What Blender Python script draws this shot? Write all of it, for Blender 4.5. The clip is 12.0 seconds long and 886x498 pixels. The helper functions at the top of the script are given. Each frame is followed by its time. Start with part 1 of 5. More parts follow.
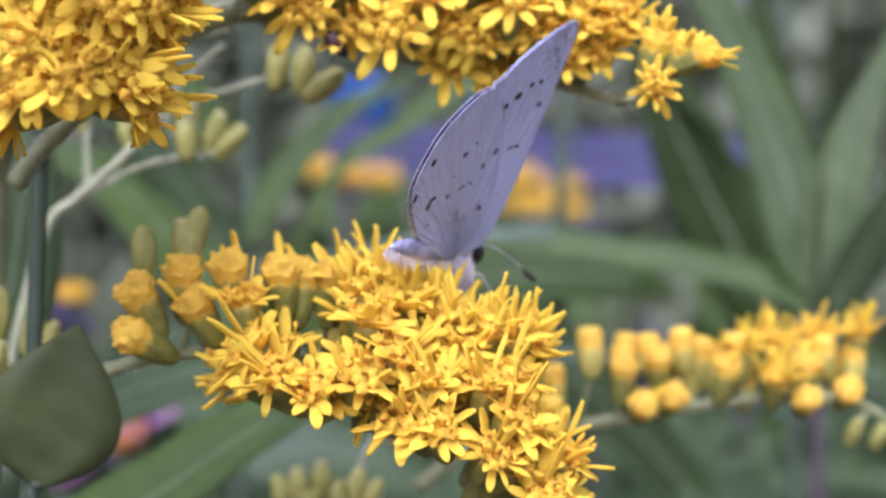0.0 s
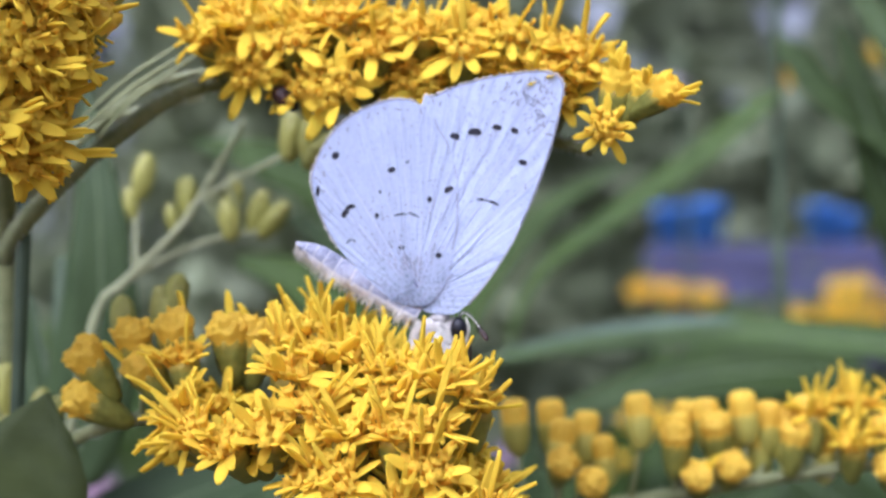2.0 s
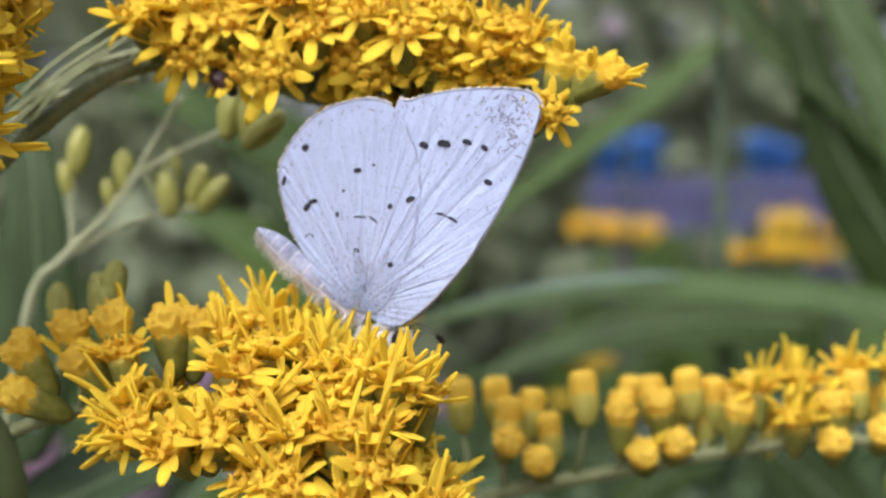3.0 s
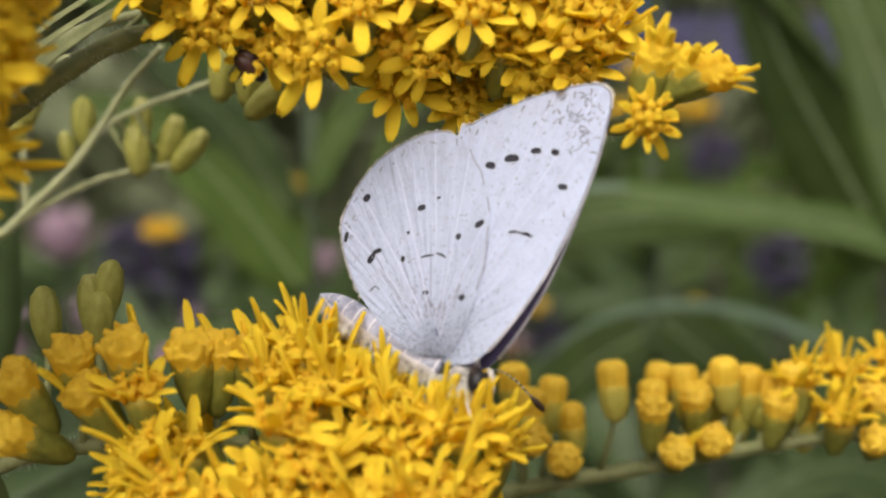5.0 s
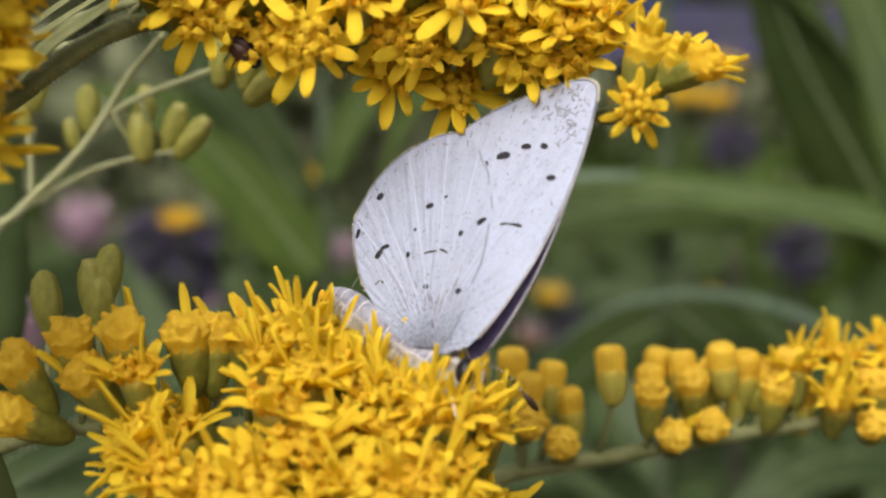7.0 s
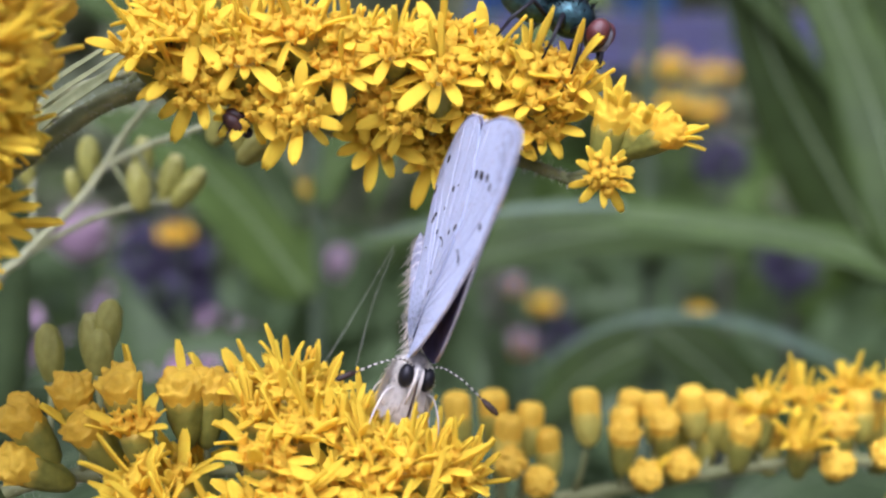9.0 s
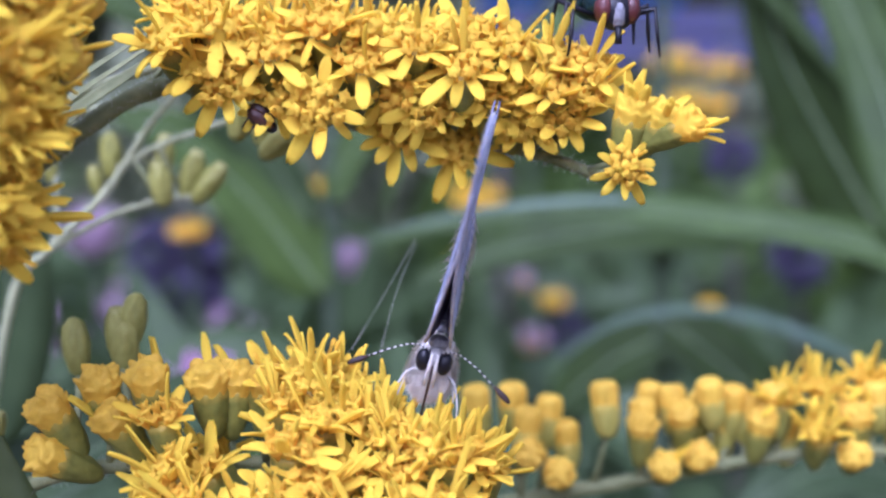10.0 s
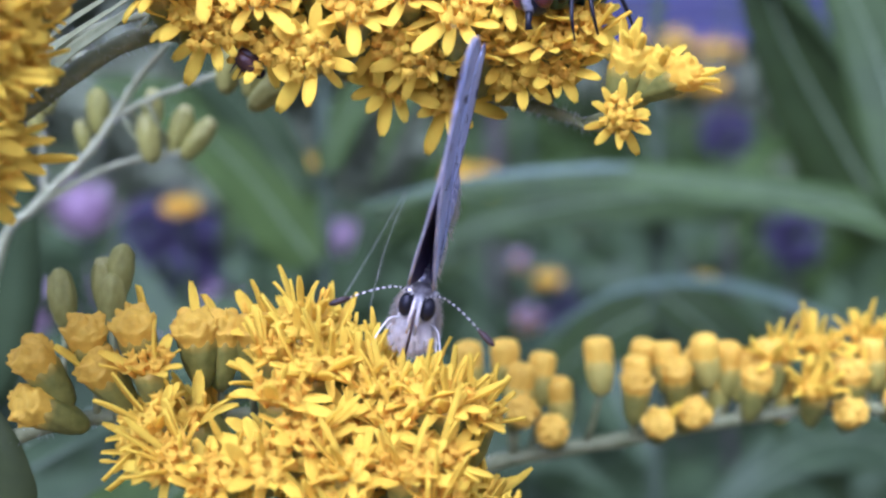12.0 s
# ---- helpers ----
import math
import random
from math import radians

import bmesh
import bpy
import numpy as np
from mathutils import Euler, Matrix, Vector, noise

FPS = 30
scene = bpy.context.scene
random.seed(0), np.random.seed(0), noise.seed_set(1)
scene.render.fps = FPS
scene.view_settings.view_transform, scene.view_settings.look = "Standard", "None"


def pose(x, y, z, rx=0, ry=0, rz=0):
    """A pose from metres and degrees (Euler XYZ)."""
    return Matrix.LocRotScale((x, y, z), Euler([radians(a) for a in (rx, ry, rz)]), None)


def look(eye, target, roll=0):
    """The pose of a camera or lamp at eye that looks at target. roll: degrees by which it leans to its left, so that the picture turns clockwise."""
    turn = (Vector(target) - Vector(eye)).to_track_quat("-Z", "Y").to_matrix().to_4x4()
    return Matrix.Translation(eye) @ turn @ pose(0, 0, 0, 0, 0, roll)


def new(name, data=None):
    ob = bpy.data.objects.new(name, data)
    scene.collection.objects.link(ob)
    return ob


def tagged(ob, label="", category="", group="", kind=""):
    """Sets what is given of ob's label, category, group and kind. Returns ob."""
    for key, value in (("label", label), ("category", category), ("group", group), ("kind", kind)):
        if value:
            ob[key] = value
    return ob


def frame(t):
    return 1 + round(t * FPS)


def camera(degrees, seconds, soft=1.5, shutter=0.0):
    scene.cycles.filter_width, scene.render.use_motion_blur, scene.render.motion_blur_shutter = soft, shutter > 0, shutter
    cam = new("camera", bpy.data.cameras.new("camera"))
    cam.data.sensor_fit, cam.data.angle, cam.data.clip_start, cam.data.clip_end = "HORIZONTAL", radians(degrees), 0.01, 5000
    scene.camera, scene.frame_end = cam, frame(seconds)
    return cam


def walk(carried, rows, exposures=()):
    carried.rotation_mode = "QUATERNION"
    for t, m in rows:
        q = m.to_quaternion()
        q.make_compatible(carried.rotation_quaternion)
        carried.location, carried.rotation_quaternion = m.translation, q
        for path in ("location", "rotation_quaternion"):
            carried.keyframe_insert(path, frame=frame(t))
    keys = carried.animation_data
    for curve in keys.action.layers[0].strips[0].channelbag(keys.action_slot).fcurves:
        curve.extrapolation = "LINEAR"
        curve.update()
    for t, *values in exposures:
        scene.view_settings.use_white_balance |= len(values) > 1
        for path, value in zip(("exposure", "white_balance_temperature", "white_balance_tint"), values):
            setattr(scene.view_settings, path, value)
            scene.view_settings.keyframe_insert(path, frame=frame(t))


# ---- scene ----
# One plan unit is 1.25 mm; the plan's origin lies 0.9 m above the ground.
U = 0.00125
HEIGHT = 0.9


def W(x, y, z):
    """Plan units to metres."""
    return Vector((x * U, y * U, z * U + HEIGHT))


# ---- camera ----
cam = camera(34, 12.0, soft=2.3)
cam.data.dof.use_dof = True
cam.data.dof.focus_distance = 56.0 * U
cam.data.dof.aperture_fstop = 36.0
cam.data.dof.aperture_blades = 7


def view(x, y, z, yaw, pitch, roll):
    yaw, pitch = radians(yaw), radians(pitch)
    eye = W(x, y, z)
    ahead = Vector((-math.sin(yaw) * math.cos(pitch), math.cos(yaw) * math.cos(pitch), math.sin(pitch)))
    return look(eye, eye + ahead * 0.1, roll)


PATH = [
    (0.0, -11.5, -64.69, -5.16, -8.27, 2.15, 1.42), (0.5, -5.56, -65.66, -6.42, -0.03, 4.34, 1.84),
    (1.0, 0.84, -64.83, -6.34, 3.08, 5.67, 1.35), (1.5, 5.15, -61.52, -7.69, 5.96, 7.79, 0.55),
    (2.0, 6.78, -61.46, -8.35, 6.3, 7.26, -0.03), (2.5, 6.42, -61.12, -5.35, 5.11, 6.28, -0.72),
    (3.0, 6.57, -60.8, -5.74, 3.96, 4.46, -0.74), (3.2, 5.37, -60.35, -3.96, 3.08, 3.61, -1.08),
    (4.8, -2.31, -52.69, 2.35, -2.4, -2.5, -0.21), (5.0, -2.3, -53.09, 2.13, -2.37, -2.59, -0.14),
    (5.5, -2.03, -53.69, 2.73, -1.97, -2.56, -0.35), (6.0, -0.66, -54.18, 1.93, -1.71, -2.83, -0.36),
    (6.5, -0.48, -54.41, 2.36, -1.54, -2.81, -0.36), (7.0, -1.15, -53.8, 1.92, -1.42, -2.96, -0.19),
    (7.5, -1.71, -53.82, 2.32, -1.69, -2.92, 0.13), (7.7, -1.65, -53.97, 3.86, -1.61, -2.61, -0.06),
    (9.3, -0.48, -58.15, 4.4, -1.57, -3.17, 0.0), (9.5, -0.46, -58.66, 3.7, -1.65, -3.35, -0.1),
    (10.0, -1.23, -57.71, 4.28, -1.28, -3.04, -0.22), (10.5, -0.61, -57.74, 3.8, -1.09, -3.41, -0.25),
    (11.0, -0.51, -57.41, 3.31, -1.04, -3.52, -0.26), (11.5, -0.57, -57.39, 3.05, -1.29, -3.62, 0.04),
    (12.0, -1.07, -56.96, 2.74, -1.48, -3.62, -0.24)]
walk(cam, [(row[0], view(*row[1:])) for row in PATH],
     exposures=[(0.0, 0.62, 5250, 40), (0.6, 0.6, 5180, 38), (1.2, 0.58, 5050, 36), (2.1, 0.4, 5350, 24), (2.6, 0.32, 5650, 20), (3.2, 0.26, 5950, 18), (4.8, -0.02, 6900, 14),
                (7.7, -0.02, 6900, 14), (9.3, 0.45, 5150, 33), (10.2, 0.48, 4800, 40), (12.0, 0.5, 4650, 40)])

# ---- light ----
world = bpy.data.worlds.new("sky")
scene.world = world
world.use_nodes = True
sky = world.node_tree.nodes.new("ShaderNodeTexSky")
sky.sky_type = "NISHITA"
sky.sun_disc = False
sky.sun_elevation = radians(48)
sky.sun_rotation = radians(200)
sky.air_density, sky.dust_density, sky.ozone_density = 1.0, 8.0, 0.6
background = world.node_tree.nodes["Background"]
background.inputs["Strength"].default_value = 0.15
haze = world.node_tree.nodes.new("ShaderNodeHueSaturation")
haze.inputs["Saturation"].default_value = 0.2
world.node_tree.links.new(sky.outputs["Color"], haze.inputs["Color"])
world.node_tree.links.new(haze.outputs["Color"], background.inputs["Color"])
sun_data = bpy.data.lights.new("sun", "SUN")
sun_data.energy, sun_data.angle, sun_data.color = 1.0, radians(75), (1.0, 0.97, 0.93)
sun = new("sun", sun_data)
sun.matrix_world = look((0, 0, 5), (0.4, 1.7, 5 - 1.6))


# ---- materials ----
def material(name, color, rough=0.6, vary=0.12, scale=900.0, dark=None, bump=0.0, translucent=0.0, metallic=0.0,
             spec=0.4, random=0.1, sheen=0.0, stripes=None, crown=None):
    """A noisy surface: two scales of tone, a random tone for each object, fine relief, some light through it."""
    mat = bpy.data.materials.new(name)
    mat.use_nodes = True
    nt = mat.node_tree
    n, link = nt.nodes, nt.links.new
    bsdf = n["Principled BSDF"]
    bsdf.inputs["Roughness"].default_value = rough
    bsdf.inputs["Metallic"].default_value = metallic
    bsdf.inputs["Specular IOR Level"].default_value = spec
    bsdf.inputs["Sheen Weight"].default_value = sheen
    coord = n.new("ShaderNodeTexCoord")
    big, fine = n.new("ShaderNodeTexNoise"), n.new("ShaderNodeTexNoise")
    big.inputs["Scale"].default_value, fine.inputs["Scale"].default_value = scale * 0.22, scale * 1.6
    big.inputs["Detail"].default_value = fine.inputs["Detail"].default_value = 3
    for tex in (big, fine):
        link(coord.outputs["Object"], tex.inputs["Vector"])
    total = n.new("ShaderNodeMath")
    total.operation = "ADD"
    link(big.outputs["Fac"], total.inputs[0])
    link(fine.outputs["Fac"], total.inputs[1])
    info = n.new("ShaderNodeObjectInfo")
    ranged = n.new("ShaderNodeMapRange")
    ranged.inputs["To Min"].default_value, ranged.inputs["To Max"].default_value = -random * 2, random * 2
    link(info.outputs["Random"], ranged.inputs["Value"])
    summed = n.new("ShaderNodeMath")
    summed.operation = "ADD"
    link(total.outputs[0], summed.inputs[0])
    link(ranged.outputs[0], summed.inputs[1])
    ramp = n.new("ShaderNodeMapRange")
    ramp.inputs["From Min"].default_value, ramp.inputs["From Max"].default_value = 0.6, 1.4
    link(summed.outputs[0], ramp.inputs["Value"])
    mix = n.new("ShaderNodeMix")
    mix.data_type = "RGBA"
    low = dark or tuple(c * (1 - vary * 2) for c in color)
    high = tuple(min(1, c * (1 + vary)) for c in color)
    mix.inputs["A"].default_value, mix.inputs["B"].default_value = (*low, 1), (*high, 1)
    link(ramp.outputs[0], mix.inputs["Factor"])
    out = mix.outputs["Result"]
    if stripes:
        wave = n.new("ShaderNodeTexWave")
        wave.inputs["Scale"].default_value, wave.inputs["Distortion"].default_value = stripes[0], stripes[3]
        wave.bands_direction = stripes[2]
        link(coord.outputs["Object"], wave.inputs["Vector"])
        sharp = n.new("ShaderNodeMapRange")
        sharp.inputs["From Min"].default_value, sharp.inputs["From Max"].default_value = 0.5, 0.95
        link(wave.outputs["Fac"], sharp.inputs["Value"])
        over = n.new("ShaderNodeMix")
        over.data_type = "RGBA"
        over.inputs["B"].default_value = (*stripes[1], 1)
        link(out, over.inputs["A"])
        link(sharp.outputs[0], over.inputs["Factor"])
        out = over.outputs["Result"]
    if crown:
        # another colour towards the top of the object, with a ragged border
        split, height, rise = n.new("ShaderNodeSeparateXYZ"), n.new("ShaderNodeMath"), n.new("ShaderNodeMapRange")
        link(coord.outputs["Object"], split.inputs[0])
        height.operation = "MULTIPLY_ADD"
        height.inputs[1].default_value = 0.8 * U
        link(big.outputs["Fac"], height.inputs[0])
        link(split.outputs["Z"], height.inputs[2])
        rise.inputs["From Min"].default_value, rise.inputs["From Max"].default_value = crown[1] * U, crown[2] * U
        link(height.outputs[0], rise.inputs["Value"])
        top = n.new("ShaderNodeMix")
        top.data_type = "RGBA"
        top.inputs["B"].default_value = (*crown[0], 1)
        link(out, top.inputs["A"])
        link(rise.outputs[0], top.inputs["Factor"])
        out = top.outputs["Result"]
    link(out, bsdf.inputs["Base Color"])
    if bump:
        relief = n.new("ShaderNodeBump")
        relief.inputs["Strength"].default_value, relief.inputs["Distance"].default_value = bump, 0.0001
        link(fine.outputs["Fac"], relief.inputs["Height"])
        link(relief.outputs[0], bsdf.inputs["Normal"])
    if translucent:
        thin, both = n.new("ShaderNodeBsdfTranslucent"), n.new("ShaderNodeMixShader")
        link(out, thin.inputs["Color"])
        both.inputs["Fac"].default_value = translucent
        link(bsdf.outputs[0], both.inputs[1])
        link(thin.outputs[0], both.inputs[2])
        link(both.outputs[0], n["Material Output"].inputs["Surface"])
    return mat


PETAL = material("petal_yellow", (0.96, 0.78, 0.065), 0.75, 0.05, 1500, (0.95, 0.71, 0.05), 0.2, 0.45, spec=0.2)
FLORET = material("floret_yellow", (0.96, 0.74, 0.065), 0.75, 0.08, 1500, (0.94, 0.63, 0.045), 0.2, 0.45, spec=0.2)
TIP = material("bud_tip_ochre", (0.80, 0.55, 0.04), 0.65, 0.12, 1800, (0.66, 0.41, 0.025), 0.4, 0.3)
TIP_PALE = material("bud_tip_yellow", (0.88, 0.62, 0.06), 0.6, 0.12, 1500, (0.76, 0.48, 0.035), 0.3, 0.25)
TIP_GREEN = material("bud_tip_green_yellow", (0.46, 0.44, 0.15), 0.6, 0.15, 1500, (0.34, 0.33, 0.09), 0.3, 0.25)
CUP_YELLOW = material("bract_yellow_green", (0.46, 0.42, 0.08), 0.5, 0.2, 1400, (0.33, 0.31, 0.05), 0.3, 0.2, crown=((0.86, 0.62, 0.07), -0.6, 0.25))
CUP = material("bract_olive", (0.23, 0.23, 0.04), 0.5, 0.2, 1400, (0.14, 0.145, 0.022), 0.3, 0.15, crown=((0.80, 0.52, 0.045), 0.05, 0.9))
GREEN_BUD = material("bud_green", (0.35, 0.34, 0.08), 0.5, 0.2, 1300, (0.23, 0.23, 0.04), 0.3, 0.15)
STEM = material("stem_green", (0.26, 0.28, 0.12), 0.6, 0.2, 900, (0.16, 0.18, 0.065), 0.4, 0.1)
STEM_DARK = material("stem_purple_brown", (0.07, 0.055, 0.05), 0.6, 0.2, 700, (0.035, 0.03, 0.03), 0.4)
STEM_DULL = material("stem_dull_green", (0.055, 0.08, 0.038), 0.7, 0.2, 300, (0.035, 0.055, 0.025), 0.3)
STEM_PALE = material("twig_pale_green", (0.36, 0.38, 0.20), 0.65, 0.2, 900, (0.24, 0.26, 0.12), 0.4, 0.1)
HAIR = material("stem_hair", (0.55, 0.56, 0.48), 0.7, 0.1, 900, None, 0, 0.3)
LEAF = material("leaf_green", (0.060, 0.100, 0.018), 0.6, 0.25, 160, (0.042, 0.073, 0.013), 0.25, 0.2, spec=0.2)
LEAF_DULL = material("leaf_dull_green", (0.075, 0.098, 0.030), 0.6, 0.25, 300, (0.056, 0.074, 0.022), 0.3, 0.2, spec=0.2)
LEAF_BLUE = material("leaf_blue_green", (0.058, 0.090, 0.032), 0.5, 0.25, 160, (0.040, 0.066, 0.023), 0.25, 0.2, spec=0.25)
LEAF_PALE = material("leaf_pale_green", (0.12, 0.17, 0.05), 0.5, 0.25, 120, (0.075, 0.115, 0.035), 0.2, 0.3)
LEAF_MID = material("leaf_mid_green", (0.058, 0.098, 0.019), 0.5, 0.25, 140, (0.040, 0.071, 0.014), 0.25, 0.25, spec=0.3)
LEAF_DARK = material("leaf_dark_green", (0.038, 0.065, 0.012), 0.55, 0.25, 160, (0.027, 0.047, 0.009), 0.25, 0.2, spec=0.2)
# pale leaf colour; on the long leaf's rim it paints in the sky's sheen
LEAF_PALE_SHEEN = material("leaf_pale_sheen", (0.13, 0.19, 0.125), 0.55, 0.2, 200, (0.09, 0.14, 0.09), 0.2, 0.2)
RIB = material("leaf_rib", (0.17, 0.23, 0.11), 0.5, 0.15, 400, None, 0.2, 0.15)
WING = material("wing_underside", (0.515, 0.585, 0.75), 0.75, 0.05, 3600, (0.435, 0.495, 0.637), 1.0, 0.15, sheen=0.1, spec=0.2)


def wing_scales(mat):
    """Pleats that fan out from the wing root, grey specks, and dusky blue scales near the body."""
    nt = mat.node_tree
    n, link = nt.nodes, nt.links.new
    bsdf = n["Principled BSDF"]
    base = bsdf.inputs["Base Color"].links[0].from_socket
    coord, parts = n.new("ShaderNodeTexCoord"), n.new("ShaderNodeSeparateXYZ")
    link(coord.outputs["Object"], parts.inputs[0])
    angle, far = n.new("ShaderNodeMath"), n.new("ShaderNodeVectorMath")
    angle.operation, far.operation = "ARCTAN2", "LENGTH"
    link(parts.outputs["Z"], angle.inputs[0])
    link(parts.outputs["X"], angle.inputs[1])
    link(coord.outputs["Object"], far.inputs[0])
    reach = n.new("ShaderNodeMath")
    reach.operation = "MULTIPLY"
    reach.inputs[1].default_value = 110.0
    link(far.outputs["Value"], reach.inputs[0])
    polar = n.new("ShaderNodeCombineXYZ")
    link(angle.outputs[0], polar.inputs["X"])
    link(reach.outputs[0], polar.inputs["Y"])
    pleat = n.new("ShaderNodeTexNoise")
    pleat.inputs["Scale"].default_value, pleat.inputs["Detail"].default_value = 17.0, 4
    stretch = n.new("ShaderNodeMapping")
    stretch.inputs["Scale"].default_value = (1.0, 0.16, 1.0)
    link(polar.outputs[0], stretch.inputs["Vector"])
    link(stretch.outputs[0], pleat.inputs["Vector"])
    speck = n.new("ShaderNodeTexNoise")
    speck.inputs["Scale"].default_value, speck.inputs["Detail"].default_value = 6500.0, 2
    link(coord.outputs["Object"], speck.inputs["Vector"])
    near = n.new("ShaderNodeMapRange")
    near.inputs["From Min"].default_value, near.inputs["From Max"].default_value = 3.8 * U, 0.6 * U
    near.inputs["To Min"].default_value, near.inputs["To Max"].default_value = 0.0, 0.15
    link(far.outputs["Value"], near.inputs["Value"])
    total = n.new("ShaderNodeMath")
    link(speck.outputs["Fac"], total.inputs[0])
    link(near.outputs[0], total.inputs[1])
    chosen = n.new("ShaderNodeMapRange")
    chosen.inputs["From Min"].default_value, chosen.inputs["From Max"].default_value = 0.63, 0.74
    chosen.inputs["To Max"].default_value = 0.75
    link(total.outputs[0], chosen.inputs["Value"])
    dusk = n.new("ShaderNodeMix")
    dusk.data_type = "RGBA"
    dusk.inputs["B"].default_value = (0.22, 0.28, 0.38, 1)
    link(base, dusk.inputs["A"])
    link(chosen.outputs[0], dusk.inputs["Factor"])
    tone = n.new("ShaderNodeMapRange")
    tone.inputs["From Min"].default_value, tone.inputs["From Max"].default_value = 0.3, 0.7
    tone.inputs["To Min"].default_value, tone.inputs["To Max"].default_value = 0.93, 1.04
    link(pleat.outputs["Fac"], tone.inputs["Value"])
    shade = n.new("ShaderNodeVectorMath")
    shade.operation = "SCALE"
    link(dusk.outputs["Result"], shade.inputs[0])
    link(tone.outputs[0], shade.inputs["Scale"])
    link(shade.outputs[0], bsdf.inputs["Base Color"])
    bumped = n.new("ShaderNodeBump")
    bumped.inputs["Strength"].default_value, bumped.inputs["Distance"].default_value = 1.0, 0.0003
    link(pleat.outputs["Fac"], bumped.inputs["Height"])
    link(bumped.outputs[0], bsdf.inputs["Normal"])


wing_scales(WING)
WING_TOP = material("wing_upperside", (0.115, 0.095, 0.20), 0.6, 0.3, 1200, (0.05, 0.042, 0.10), 0.3)
VEIN = material("wing_vein", (0.60, 0.645, 0.80), 0.7, 0.06, 1400, None, 0.2, 0.1)
SPOT = material("wing_spot", (0.018, 0.018, 0.028), 0.7, 0.2, 1500)
COSTA = material("wing_costa", (0.42, 0.42, 0.46), 0.75, 0.3, 2500, (0.20, 0.20, 0.24))
SMUDGE = material("wing_smudge", (0.27, 0.28, 0.36), 0.7, 0.2, 2500, (0.18, 0.19, 0.25))
HEAD_FUR = material("grey_fur", (0.58, 0.56, 0.52), 0.8, 0.25, 3500, (0.28, 0.27, 0.27), 0.8, 0.1)
FUR = material("white_fur", (0.80, 0.77, 0.68), 0.8, 0.16, 2500, (0.54, 0.52, 0.47), 0.8, 0.1, sheen=0.3)
BELLY = material("abdomen_grey", (0.46, 0.48, 0.58), 0.7, 0.2, 2600, (0.17, 0.18, 0.24), 0.6)
PEACH = material("abdomen_side", (0.64, 0.63, 0.66), 0.75, 0.1, 2200, None, 0.5)
BLACK = material("insect_black", (0.012, 0.012, 0.016), 0.35, 0.3, 1500, spec=0.3)
CLUB = material("antenna_club", (0.05, 0.028, 0.02), 0.5, 0.3, 1500)
RED_EYE = material("fly_eye", (0.11, 0.024, 0.02), 0.4, 0.2, 4000, None, 0.4, spec=0.6)
FLY_METAL = material("fly_metallic", (0.05, 0.12, 0.125), 0.3, 0.4, 1600, (0.01, 0.018, 0.025), 0.8, metallic=0.7)
FLY_FACE = material("fly_face", (0.26, 0.26, 0.28), 0.6, 0.2, 2000, (0.03, 0.03, 0.04), 0.2)
FLY_WING = material("fly_wing", (0.30, 0.30, 0.32), 0.25, 0.1, 800, None, 0, 0.6)
BROWN = material("beetle_brown", (0.055, 0.025, 0.02), 0.35, 0.3, 1800, (0.02, 0.01, 0.01), 0.4)
PINK = material("pink_petal", (0.62, 0.36, 0.56), 0.55, 0.15, 120, (0.50, 0.24, 0.44), 0.1, 0.35)
PINK_PALE = material("pale_pink_petal", (0.60, 0.47, 0.54), 0.55, 0.15, 120, (0.48, 0.35, 0.43), 0.1, 0.35)
WHITE = material("whitish_petal", (0.74, 0.68, 0.68), 0.55, 0.1, 120, (0.60, 0.54, 0.55), 0.1, 0.35)
ORANGE = material("orange_petal", (0.80, 0.38, 0.10), 0.55, 0.15, 120, None, 0.1, 0.35)
BLUE = material("blue_plastic", (0.09, 0.26, 0.72), 0.4, 0.15, 20, (0.06, 0.18, 0.52))
VIOLET = material("violet_grey_board", (0.060, 0.058, 0.125), 0.6, 0.15, 12, (0.036, 0.036, 0.08), 0.2)
DARK = material("dark_seedhead", (0.035, 0.03, 0.055), 0.8, 0.3, 150, (0.018, 0.016, 0.03), 0.4)
SOIL = material("soil", (0.10, 0.075, 0.05), 0.9, 0.3, 12, (0.05, 0.04, 0.03), 0.5)
HEDGE = material("hedge_leaf", (0.23, 0.26, 0.15), 0.6, 0.3, 3, (0.13, 0.16, 0.085), 0, 0.25)


# ---- mesh helpers: all coordinates in plan units ----
def mesh_of(name, verts, faces, mat, smooth=True, slots=None):
    me = bpy.data.meshes.new(name)
    me.from_pydata([(v[0] * U, v[1] * U, v[2] * U) for v in verts], [], faces)
    for m in (mat if isinstance(mat, (list, tuple)) else [mat]):
        me.materials.append(m)
    if smooth:
        me.polygons.foreach_set("use_smooth", [True] * len(faces))
    if slots:
        me.polygons.foreach_set("material_index", slots)
    me.update()
    return me


